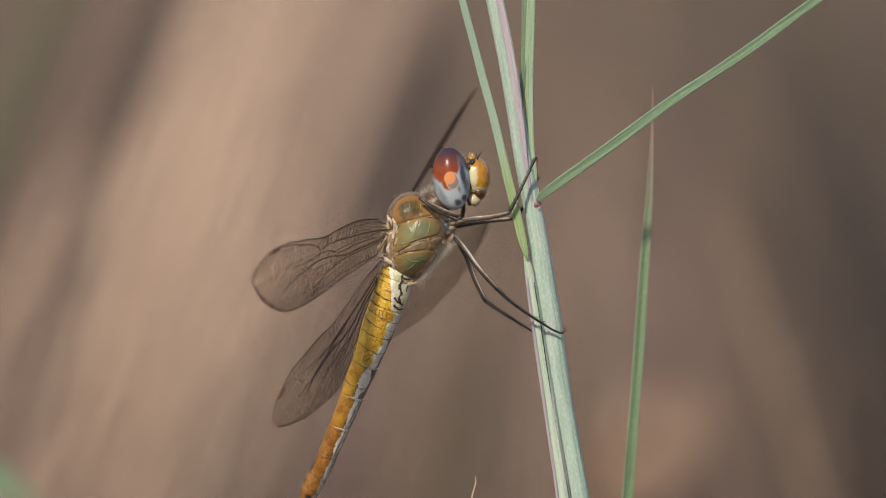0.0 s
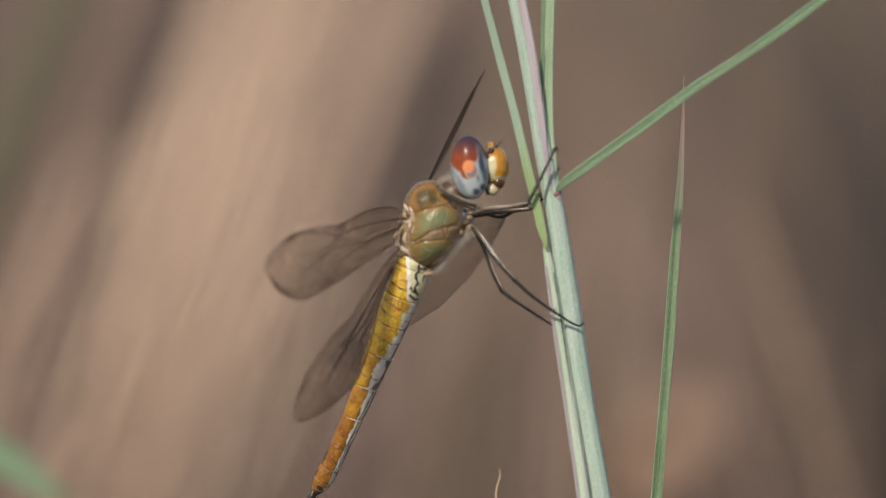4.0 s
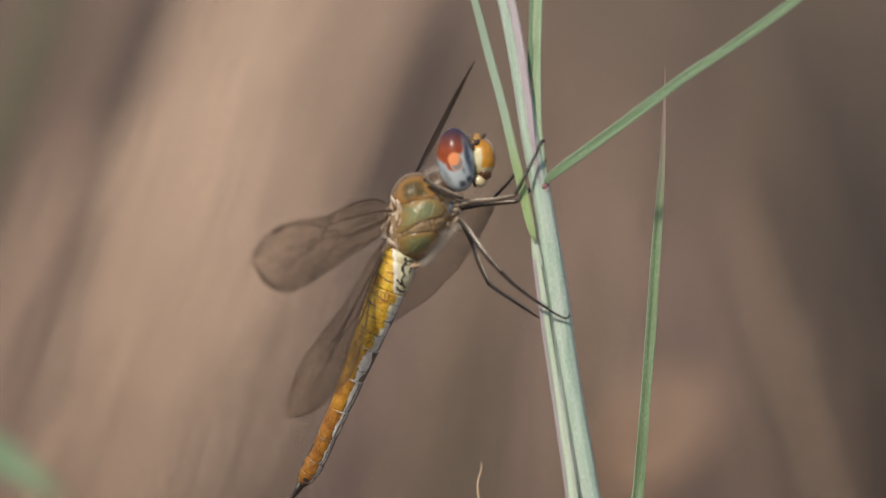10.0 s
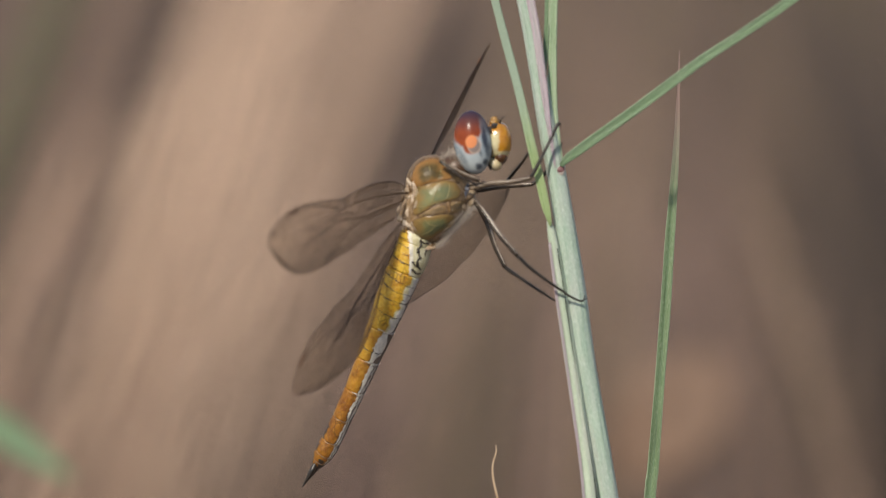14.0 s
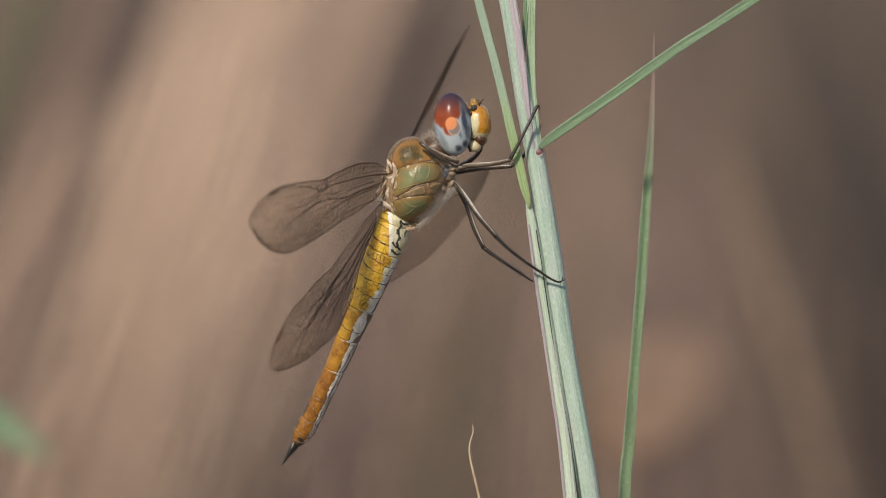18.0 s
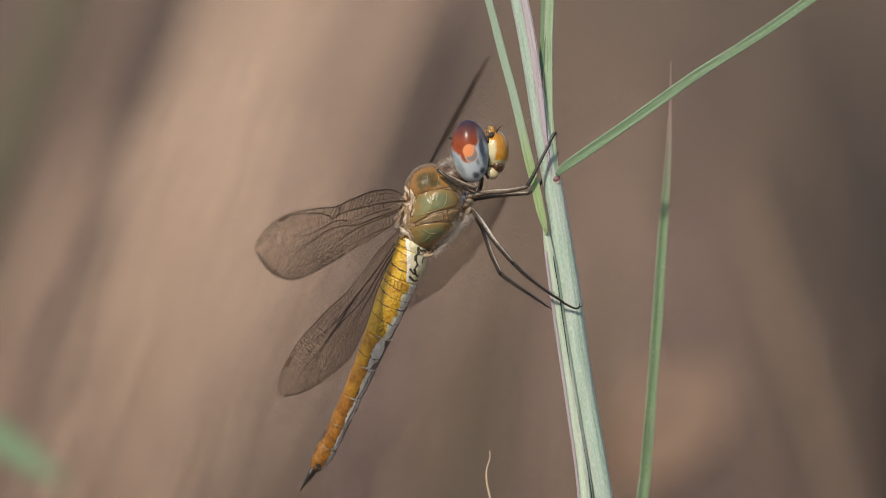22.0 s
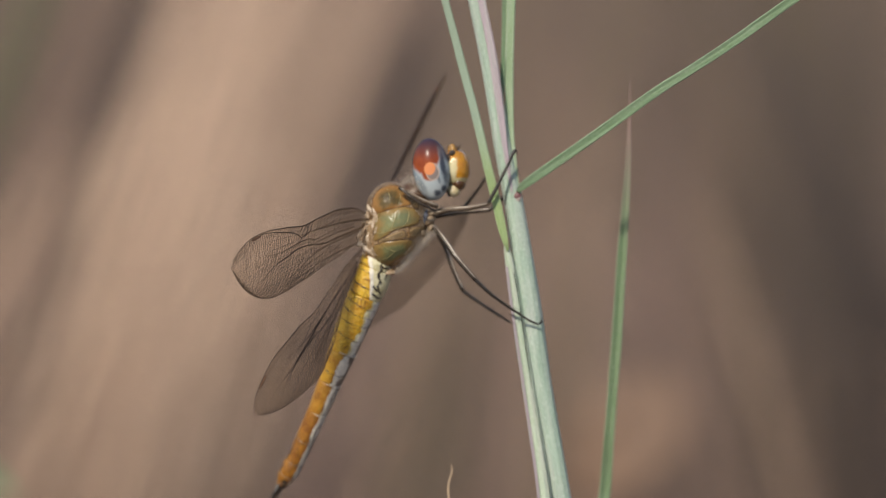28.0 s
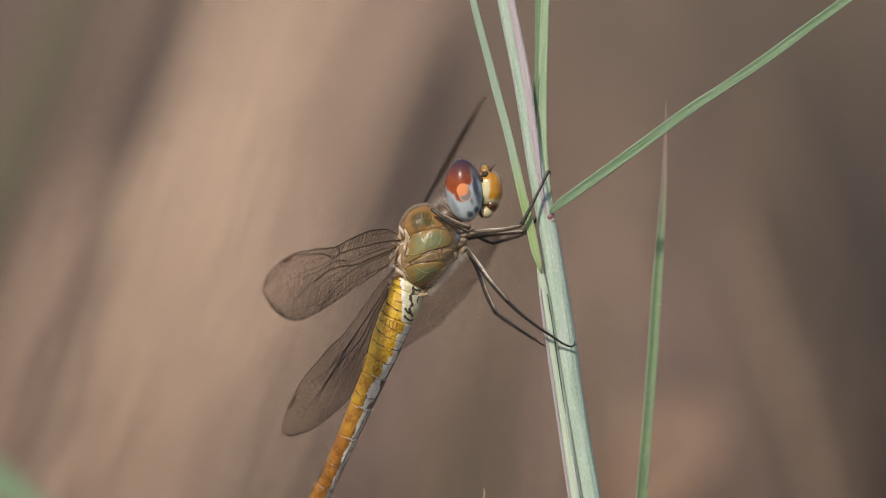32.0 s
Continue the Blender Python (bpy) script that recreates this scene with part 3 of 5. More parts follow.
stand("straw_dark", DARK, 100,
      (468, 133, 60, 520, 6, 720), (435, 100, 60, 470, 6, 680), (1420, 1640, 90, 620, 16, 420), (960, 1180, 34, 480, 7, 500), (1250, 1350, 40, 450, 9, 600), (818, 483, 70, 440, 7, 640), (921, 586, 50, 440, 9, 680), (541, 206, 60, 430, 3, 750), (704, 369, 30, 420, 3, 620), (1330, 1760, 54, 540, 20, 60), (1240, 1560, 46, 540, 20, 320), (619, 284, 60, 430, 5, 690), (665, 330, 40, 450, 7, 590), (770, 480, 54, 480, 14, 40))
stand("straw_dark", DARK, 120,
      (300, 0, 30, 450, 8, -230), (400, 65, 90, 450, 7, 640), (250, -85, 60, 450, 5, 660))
stand("olive_straw", OLIVE, 140,
      (94, -241, 60, 700, 18, -200), (960, 830, 110, 1300, 22, -200), (1120, 1010, 90, 700, 14, -160), (930, 760, 60, 700, 12, -220))
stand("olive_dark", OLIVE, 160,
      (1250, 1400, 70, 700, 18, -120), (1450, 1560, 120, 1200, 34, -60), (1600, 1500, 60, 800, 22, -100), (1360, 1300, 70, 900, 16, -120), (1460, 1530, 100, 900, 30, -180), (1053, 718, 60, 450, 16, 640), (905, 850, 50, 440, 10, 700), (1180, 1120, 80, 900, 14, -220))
stand("straw_rose", ROSE, 180,
      (1060, 1400, 44, 600, 5, 180), (1150, 1540, 40, 680, 3, -100), (960, 1260, 50, 640, 8, 420), (770, 640, 60, 520, 13, 470), (690, 590, 36, 430, 6, 540), (1010, 900, 40, 520, 6, 480), (1090, 1130, 60, 600, 7, 380), (300, -35, 40, 430, 8, 420))
stand("far_green", "dull green grass among dead stalks", 200,
      (97, -238, 34, 600, 9, -200))
dead_leaf(1150, 800, 460, 142, "round tan dead leaf among the stalks")

# ---- the green grass in focus ----
GY = ground_y(950, 0) + 40
STEM_FOOT = P(1190, GY, 0)


def build_stem():
    thing = root("grass_plant", STEM_FOOT, "pale blue-green grass stem with leaf sheaths and a side leaf", "grass stem")
    bm = bmesh.new()
    leaf(bm, [(858, -90, 0, 13), (876, 0, 0, 15), (898, 110, 0, 15), (913, 200, 0, 15), (928, 290, 0, 16), (944, 370, 0, 17), (960, 470, 0, 19),
              (975, 570, 0, 20.5), (992, 690, 0, 19.5), (1008, 780, 0, 18.5), (1026, 882, 0, 18), (1045, 1010, 0, 18), (1100, 1500, 0, 19), (1180, 3500, 0, 22), (1190, GY, 0, 24)], 6, round_back=True, cols=12)
    part("culm", bm, "stem_pale", thing)
    bm = bmesh.new()
    leaf(bm, [(868, -90, -1.02, 6), (885, 0, -1.05, 7), (907, 110, -1.05, 7.5), (920, 200, -1.08, 7), (930, 280, -1.12, 4.5), (940, 345, -1.12, 2.5), (945, 380, -1.0, 1)], 6, 0.2, cols=4)
    part("sheath_edge", bm, "stem_pink", thing, "thin mauve-pink edge of the leaf sheath")
    bm = bmesh.new()
    leaf(bm, [(799, -90, -1, 5.5), (819, 0, -1, 6.5), (840, 80, -1, 7), (853, 130, -1.1, 7.5), (877, 220, -1.5, 7.5), (898, 310, -2.0, 8), (914, 375, -2.0, 8.2),
              (924, 420, -2.0, 7.6), (931, 448, -2.0, 4.5), (934, 462, -1.8, 1.5)], 6, 0.08, cols=6)
    part("side_leaf", bm, "side_leaf_green", thing, "narrow fresh green leaf")
    bm = bmesh.new()
    leaf(bm, [(931, 452, -1.2, 4), (937, 480, -1.2, 8), (947, 540, -1.2, 10), (958, 620, -1.2, 11), (972, 710, -1.2, 11.5), (984, 790, -1.2, 12), (998, 882, -1.2, 13),
              (1012, 1010, -1.2, 14), (1070, 1500, -1, 14), (1150, 3500, -1, 15), (1170, GY, -1, 16)], 6, round_back=True, cols=8)
    part("lower_sheath", bm, "stem_white", thing, "pale yellow-green sheath with a pinkish margin")
    # no gap is cut: a dark strip on the sheath paints the slit's shade
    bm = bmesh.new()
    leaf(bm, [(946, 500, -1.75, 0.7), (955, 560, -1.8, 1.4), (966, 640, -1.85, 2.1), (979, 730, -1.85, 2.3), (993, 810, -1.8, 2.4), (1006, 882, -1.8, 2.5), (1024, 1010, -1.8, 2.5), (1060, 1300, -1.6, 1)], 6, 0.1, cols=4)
    part("sheath_slit_shade", bm, "slit", thing, "dark strip painting the shade inside the sheath's slit")
    bm = bmesh.new()
    leaf(bm, [(921, 462, -1.9, 1), (932, 490, -1.9, 2), (941, 560, -2.0, 2.3), (953, 640, -2.0, 2.3), (969, 750, -2.0, 2.3), (987, 882, -2.0, 2.3), (1000, 1010, -2, 2)][1:], 6, 0.1, cols=4)
    part("sheath_margin", bm, "stem_pink", thing, "thin papery pink margin")
    bm = bmesh.new()
    leaf(bm, [(944, -90, 0.5, 8), (941, 0, 0.5, 8), (938, 90, 0.5, 8), (937, 170, 0.4, 8), (938, 250, 0, 8), (943, 310, -0.3, 8.5), (949, 350, -0.6, 7)], 6, 0.1, cols=6)
    part("inner_leaf", bm, "stem_bright", thing, "narrow green inner leaf")
    bm = bmesh.new()
    leaf(bm, [(929, -90, 0.9, 5), (929, 0, 0.8, 5), (928, 90, 0.6, 5), (925, 160, 0.3, 4), (925, 200, 0, 1)], 5, 0.3, cols=4)
    part("young_leaf", bm, "leaf_green", thing)
    bm = bmesh.new()
    leaf(bm, [(906, 112, -0.9, 0.5), (912, 140, -1.1, 2.2), (919, 172, -1.3, 2.6), (925, 198, -1.4, 1)], 5, 0.2, cols=4)
    part("bract", bm, "stem_pink", thing, "tiny dry pink bract")
    bm = bmesh.new()
    leaf(bm, [(952, 356, -1.2, 3.5), (962, 344, -1.6, 7), (985, 327, -2.2, 8.6), (1020, 302, -3, 9), (1080, 259, -4.5, 9), (1150, 207, -6, 9), (1205, 167, -7, 8.6), (1262, 130, -8, 8.2),
              (1330, 84, -9, 8.6), (1390, 40, -10, 8.6), (1445, 0, -11, 8.2), (1560, -80, -13, 8.5), (1720, -150, -15, 5), (1840, -170, -16, 0.6)], 6, 0.18, cols=8)
    part("branch_leaf", bm, "leaf_green", thing, "long green leaf with a pale midrib", origin=P(951, 358, -1.1))
    bm = bmesh.new()
    ball(bm, P(950, 363, -0.95), (RIGHT * 0.9 + UP * 0.44, UP * 0.9 - RIGHT * 0.44, FWD), (9.5 * S, 6.5 * S, 2.6 * S), 0, 8, 14)
    part("auricle", bm, "auricle", thing, "dark wine-red auricle at the node")
    bm = bmesh.new()
    ball(bm, P(948, 366, -0.92), (RIGHT * 0.85 + UP * 0.53, UP * 0.85 - RIGHT * 0.53, FWD), (12 * S, 9 * S, 2.4 * S), 0, 10, 16)
    part("collar", bm, "collar", thing, "pale pink collar of the leaf")
    return thing


def build_blade():
    foot = P(1060, GY, 18)
    thing = root("grass_plant", foot, "single upright green grass blade with a reddish dry tip", "grass blade")
    bm = bmesh.new()
    leaf(bm, [(1157, 152, 9, 0.5), (1156.5, 190, 9, 1.5), (1155.5, 232, 9, 2.8), (1154.4, 264, 9, 3.9), (1152.6, 310, 9, 5.2), (1149.5, 360, 9, 6.6), (1145.5, 420, 9, 7.9), (1141, 480, 9, 9),
              (1136, 560, 9, 9.5), (1131, 636, 9, 10), (1125, 710, 9, 9.2), (1119, 790, 9, 9.6), (1112, 882, 10, 10.5), (1103, 1010, 10, 11), (1080, 1700, 12, 13), (1060, 4000, 18, 14), (1060, GY, 18, 15)], 6, 0.5, cols=8)
    part("blade", bm, "blade_green", thing)
    bm = bmesh.new()
    leaf(bm, [(1148, 382, 8.98, 0.5), (1141, 480, 8.98, 0.9), (1131, 636, 8.98, 1.1), (1119, 790, 8.98, 1.1), (1112, 882, 9.98, 1.2), (1103, 1010, 9.98, 1.3), (1080, 1700, 11.98, 1.4)], 6, 0.1, cols=4)
    part("midrib", bm, "leaf_green", thing, "thin paler midrib")
    return thing


def build_thread():
    foot = P(900, GY, 0)
    thing = root("dry_grass_thread", foot, "thin curled straw-coloured grass tip", "dry grass")
    bm = bmesh.new()
    rod(bm, [(841, 845, 0, 0.8), (842, 858, 0, 1.3), (836, 880, 0, 1.7), (837, 905, 0, 2.0), (846, 945, 0, 2.3), (855, 990, 0, 2.5), (862, 1080, 0, 3), (880, 1500, 0, 4), (900, 4000, 0, 7), (900, GY, 0, 8)], 6, 8)
    part("thread", bm, "straw_thread", thing)
    return thing


def build_far_leaf():
    foot = P(-900, ground_y(-900, 230) + 30, 230)
    thing = root("green_leaf", foot, "soft green arching grass leaf near the stem", "grass leaf")
    bm = bmesh.new()
    leaf(bm, [(135, 915, 230, 3), (90, 885, 230, 22), (30, 842, 230, 34), (-50, 790, 230, 36), (-180, 715, 230, 34), (-420, 700, 230, 30), (-700, 1000, 230, 26), (-850, 2500, 230, 22),
              (-900, ground_y(-900, 230) + 30, 230, 24)], 6, 0.3, cols=6)
    part("leaf_blade", bm, "leaf_green", thing)
    return thing


stem, blade, thread = build_stem(), build_blade(), build_thread()
drooping = build_far_leaf()

# ---- the dragonfly ----
BODY = P(738, 418, 0)
HEAD = P(799, 330, 0)
fly = root("dragonfly", BODY, "amber dragonfly with rust-red eyes clinging to a grass stem", "dragonfly")


def slant(angle):
    """The three axes of a form whose length leans clockwise by so many degrees from the upright."""
    a = radians(angle)
    return (RIGHT * math.cos(a) - UP * math.sin(a), FWD, UP * math.cos(a) + RIGHT * math.sin(a))


THORAX = ((738, 420, 24, 52, 78, 58), (724, 384, 28, 40, 46, 50))


def skin(x, y):
    """Depth (mm) of the thorax's side towards the lens."""
    best = 0.4
    for cx, cy, lean, w, h, deep in THORAX:
        a = radians(lean)
        u = ((x - cx) * math.cos(a) + (y - cy) * math.sin(a)) / w
        v = ((x - cx) * math.sin(a) - (y - cy) * math.cos(a)) / h
        q = 1 - u * u - v * v
        if q > 0:
            best = min(best, -math.sqrt(q) * deep * S * 1000)
    return best


def plate(name, outline, mat, rise=5.0, label="", size=1.0):
    """A domed plate of the thorax over a plan outline, with a paler rim; its edge sinks into the skin."""
    run = spline([*outline, outline[0]], 6)[:-1]
    cx, cy = sum(q[0] for q in run) / len(run), sum(q[1] for q in run) / len(run)
    run = [(cx + (q[0] - cx) * (size + 0.05 * noise.noise((q[0] * 0.13, q[1] * 0.13, 6))), cy + (q[1] - cy) * (size + 0.05 * noise.noise((q[0] * 0.13, q[1] * 0.13, 6)))) for q in run]
    bm = bmesh.new()
    uv = bm.loops.layers.uv.verify()
    rings = []
    for f, up in ((1.08, -0.5), (1.0, 0.1), (0.94, 0.40), (0.86, 0.62), (0.74, 0.78), (0.58, 0.88), (0.40, 0.93), (0.22, 0.95), (0.08, 0.96)):
        rings.append([(bm.verts.new(P(cx + (q[0] - cx) * f, cy + (q[1] - cy) * f,
                                      skin(cx + (q[0] - cx) * f, cy + (q[1] - cy) * f) - up * rise * S * 1000)), 1 - f) for q in run])
    n = len(run)
    for a, b in zip(rings, rings[1:]):
        for k in range(n):
            quad = (a[k], a[(k + 1) % n], b[(k + 1) % n], b[k])
            for loop, q in zip(bm.faces.new([q[0] for q in quad]).loops, quad):
                loop[uv].uv = (k / n, q[1])
    for loop in bm.faces.new([q[0] for q in rings[-1]]).loops:
        loop[uv].uv = (0, 1)
    plated = part(name, bm, mat, fly, label)
    bm = bmesh.new()
    seam = [(q[0] + (q[0] - cx) * 0.03, q[1] + (q[1] - cy) * 0.03) for q in (*run, run[0])]
    tube(bm, [P(x, y, skin(x, y) - 0.01) for x, y in seam], [0.85 * S * (0.3 + 1.5 * abs(noise.noise((x * 0.09, y * 0.09, 2)))) for x, y in seam], 5)
    part("seam", bm, "suture", plated, "dark seam round the plate")
    return plated


def build_thorax():
    for i, (x, y, lean, w, h, deep) in enumerate(THORAX):
        bm = bmesh.new()
        ball(bm, P(x, y, 0), slant(lean), (w * S, deep * S, h * S), 0, 22, 36)
        part(("thorax", "mesothorax")[i], bm, ("thorax_brown", "thorax_dome")[i], fly)
    plate("side_plate", ((704, 397), (722, 391), (748, 385), (768, 388), (778, 400), (774, 414), (756, 420), (736, 425), (717, 438), (701, 445), (697, 436), (700, 416)), "plate_olive", 2.2, "olive-green side plate with yellow lines")
    plate("side_plate", ((696, 456), (712, 449), (734, 446), (754, 443), (768, 447), (772, 456), (762, 467), (744, 476), (726, 488), (708, 490), (698, 477)), "plate_olive", 2.4, "olive-green side plate with yellow lines")
    plate("shoulder_plate", ((693, 386), (697, 366), (709, 352), (726, 346), (742, 349), (752, 361), (764, 378), (746, 383), (720, 391), (703, 396)), "plate_shoulder", 2.6, "golden-brown shoulder plate")
    plate("lower_plate", ((757, 428), (770, 421), (784, 420), (789, 428), (776, 438), (761, 441)), "plate_brown", 2.2)
    plate("lower_plate", ((706, 446), (722, 437), (746, 427), (753, 430), (752, 440), (730, 444), (709, 450)), "plate_brown", 1.6)
    plate("upper_plate", ((754, 352), (768, 362), (778, 380), (772, 386), (762, 376), (751, 358)), "plate_brown", 2.4)
    plate("rear_plate", ((694, 486), (716, 494), (742, 484), (746, 494), (718, 503), (696, 498)), "plate_brown", 2.5)
    for pts in (((740, 389), (739, 398), (733, 411), (727, 427)), ((758, 388), (760, 398), (757, 411), (750, 420)), ((701, 431), (711, 432), (727, 427), (750, 420)), ((714, 452), (724, 460), (736, 464), (754, 459)),
                ((720, 352), (725, 366), (723, 386)), ((742, 351), (744, 366), (740, 382)), ((706, 394), (702, 410), (699, 432)), ((736, 464), (726, 474), (712, 480))):
        bm = bmesh.new()
        rod(bm, [(x, y, skin(x, y) - 0.16, 0.35 + 0.4 * (0 < k < len(pts) - 1)) for k, (x, y) in enumerate(pts)], 5, 6)
        part("ridge", bm, "olive_rim", fly, "fine yellow ridge")
    lump = random.Random(31)
    for ridge in (((697, 386, 3), (700, 396, 4.5), (699, 410, 4), (696, 424, 3)), ((696, 412, 2.5), (686, 418, 4), (678, 428, 4.6), (674, 442, 4), (673, 456, 3)), ((676, 450, 3), (686, 460, 4), (696, 468, 4.6), (701, 482, 3)),
                  ((684, 478, 3), (683, 492, 4.6), (685, 506, 5), (690, 522, 3)), ((708, 496, 3), (722, 503, 3.6), (738, 500, 2.6)), ((690, 430, 2), (688, 442, 3.4), (692, 452, 2.6)), ((702, 428, 2), (706, 438, 2.6), (702, 450, 2))):
        bm = bmesh.new()
        rod(bm, [(x, y, min(-0.9, skin(x, y) + 0.26), r * 1.2) for x, y, r in ridge], 7, 10)
        for v in bm.verts:
            v.co += Vector((1, 1, 1)) * 0.00016 * noise.noise(v.co * 1500)
        part("wing_base", bm, "sclerite", fly, "pale crooked ridge at the wing base")
    for (xa, ya), (xb, yb), count in (((692, 386), (678, 432), 9), ((678, 432), (690, 486), 9), ((702, 400), (700, 474), 4), ((700, 494), (742, 494), 5), ((716, 442), (776, 420), 2)):
        for k in range(count):
            f = (k + lump.uniform(0.2, 0.8)) / count
            x, y = xa + (xb - xa) * f + lump.uniform(-5, 5), ya + (yb - ya) * f
            bm = bmesh.new()
            ball(bm, P(x, y, min(-1.0, skin(x, y) + 0.15)), slant(lump.uniform(-60, 60)), (lump.uniform(2.2, 4.5) * S, 3.0 * S, lump.uniform(7, 14) * S), 0, 8, 12)
            for v in bm.verts:
                v.co += Vector((0.00015, 0.00015, 0.00015)) * noise.noise(v.co * 1500)
            part("wing_base", bm, "sclerite" if lump.random() < 0.16 else "coxa" if lump.random() < 0.3 else "thorax_dome", fly)
    for x, y, w, h, lean in ((785, 404, 11, 18, 20), (797, 408, 8, 13, 40), (783, 428, 12, 7, 60), (802, 394, 7, 11, 80), (800, 421, 6, 10, 30)):
        bm = bmesh.new()
        ball(bm, P(x, y, -1.0), slant(lean), (w * S, 18 * S, h * S), 0, 10, 16)
        part("coxa", bm, "blue_grey" if x in (785,) else "coxa", fly)
    bm = bmesh.new()
    ball(bm, P(770, 362, 0.0), slant(60), (26 * S, 34 * S, 34 * S), 0, 12, 20)
    part("neck", bm, "suture", fly, "short dark brown neck")
    rnd = random.Random(5)
    bm = bmesh.new()
    for (xa, ya), (xb, yb), wide, way, count, size in (((700, 352), (752, 346), 10, 110, 90, 7), ((803, 424), (736, 498), 7, -38, 1000, 9.5), ((792, 428), (744, 486), 12, -45, 1300, 6.5), ((684, 392), (680, 470), 8, 190, 90, 9),
                                                       ((776, 392), (806, 425), 10, -30, 130, 10), ((744, 350), (766, 336), 10, 95, 130, 12), ((715, 440), (780, 420), 16, -60, 60, 7)):
        for _ in range(count):
            f = rnd.random()
            x, y = xa + (xb - xa) * f + rnd.gauss(0, 0.4) * wide, ya + (yb - ya) * f + rnd.gauss(0, 0.4) * wide
            a = radians(way + rnd.uniform(-40, 40))
            length = size * rnd.uniform(0.4, 1.25)
            d = rnd.uniform(-2.6, 2.6) if skin(x, y) > 0 else skin(x, y) * rnd.uniform(0.3, 1.0)
            tube(bm, [P(x, y, d), P(x + math.cos(a) * length * 0.6, y - math.sin(a) * length * 0.6, d - rnd.uniform(0, 0.4)), P(x + math.cos(a) * length, y - math.sin(a) * length + 1, d - rnd.uniform(-0.3, 0.6))],
                 [(0.2 if count == 1300 else 0.12) * S, 0.10 * S, 0.05 * S], 3)
    tagged(part("hair", bm, "hair", fly, "fine pale hairs"), kind="stuff")


build_thorax()

SPINE = ((706, 478, 0.3, 30), (697, 505, 0.4, 30.5), (682, 545, 0.7, 30.5), (664, 592, 1.2, 28.5), (647, 638, 1.8, 25.5), (630, 682, 2.5, 22), (613, 726, 3.3, 19.5),
         (596, 766, 4.2, 18), (580, 803, 5.0, 17.5), (565, 836, 5.8, 17.5), (551, 863, 6.4, 18), (541, 880, 6.8, 13), (535, 889, 7.0, 8))
CUTS = (0, 0.06, 0.168, 0.348, 0.453, 0.558, 0.669, 0.775, 0.85, 0.92, 1.0)


def build_abdomen():
    run = spline(SPINE, 24)
    total = len(run) - 1
    rnd = random.Random(9)

    def ring_frame(i):
        p = P(*run[i][:3])
        t = (P(*run[min(i + 1, total)][:3]) - P(*run[max(i - 1, 0)][:3])).normalized()
        side = FWD.cross(t).normalized()
        if side.x < 0:
            side = -side
        near = t.cross(side).normalized()
        return p, side, (near if near.dot(FWD) < 0 else -near)

    def at(i, theta, grow=1.0):
        p, side, near = ring_frame(i)
        return p + (near * math.cos(theta) + side * math.sin(theta)) * run[i][3] * S * grow

    def slot_at(n, f, s, theta):
        """Which skin lies at part f of segment n: 0 amber, 1 white, 2 black, 3 cream, 4 grey-brown."""
        wav = noise.noise((n * 3.1 + f * 2.6, theta * 0.02, 1.0))
        fray = noise.noise((n * 5.3 + f * 9.0, theta * 0.05, 4.0))
        if n < 2:
            g = s / 0.168
            border = -38 + 60 * g + 4 * wav
            if theta < border:
                return 0
            if theta < border + 15 - 5 * g:
                return 1
            return 2 if theta > 84 else 3
        if n == 2:
            border = 37 - 18 * f ** 1.3 + 7 * wav + 13 * fray + 9 * math.exp(-((f - 0.5) / 0.07) ** 2)
            if theta < border:
                return 0
            spot = ((theta - border - 5) / 8) ** 2 + ((f - 0.38) / 0.07) ** 2 < 1 or ((theta - border) / 7) ** 2 + ((f - 0.86) / 0.13) ** 2 < 1
            if theta < border + 10 + 14 * fray:
                return 3
            return 2 if spot or theta > 80 - 20 * f + 10 * wav + 12 * fray else 1
        if n < 9:
            border = (0, 0, 0, 16, 22, 26, 30, 36, 44)[n] - 12 * f * (n == 3) + 7 * wav + 9 * fray - 5 * math.sin(math.pi * f)
            width = (0, 0, 0, 46, 21, 18, 14, 11, 8)[n] * (0.55 + 0.45 * math.sin(math.pi * min(1, f * 1.1))) + 6 * wav
            if theta < -56 + 14 * fray - 20 * (f < 0.35) and n > 5:
                return 2
            if n > 6 and ((theta - 12 - 10 * wav) / 20) ** 2 + ((f - 0.6) / 0.28) ** 2 < 1 + fray and n == 8:
                return 2
            if theta < border:
                return 0
            if theta < border + 5 and 0.55 < f < 0.95:
                return 2
            if theta < border + width + 4:
                return 1
            return 1 if n > 3 and abs(theta - border - width - 18) < 6 + 5 * wav else 4 if theta < 74 else 2
        return 2 if theta > 20 + 20 * wav or theta < -50 else 0

    sides = 144
    for n in range(10):
        a, b = round(CUTS[n] * total), round(CUTS[n + 1] * total)
        bm = bmesh.new()
        rings = []
        for i in range(a, b + 1):
            f = (i - a) / max(1, b - a)
            swell = 1.0 + 0.03 * math.sin(math.pi * f) - (0.045 if i in (a, b) else 0) - 0.02 * f
            rings.append([bm.verts.new(at(i, 2 * math.pi * (k + 0.5) / sides - math.pi,
                                          swell + 0.012 * noise.noise((i * 0.12, k * 0.16, n)) + (0.09 if n == 1 else 0) * math.sin(math.pi * f) * math.exp(-((360 * (k + 0.5) / sides - 270) / 45) ** 2))) for k in range(sides)])
        for j, (r0, r1) in enumerate(zip(rings, rings[1:])):
            f = j / max(1, len(rings) - 1)
            for k in range(sides):
                theta = 360 * (k + 1) / sides - 180
                bm.faces.new((r0[k], r0[(k + 1) % sides], r1[(k + 1) % sides], r1[k])).material_index = slot_at(n, f, (a + j) / total, theta)
        for ring in (rings[0], rings[-1]):
            bm.faces.new(ring)
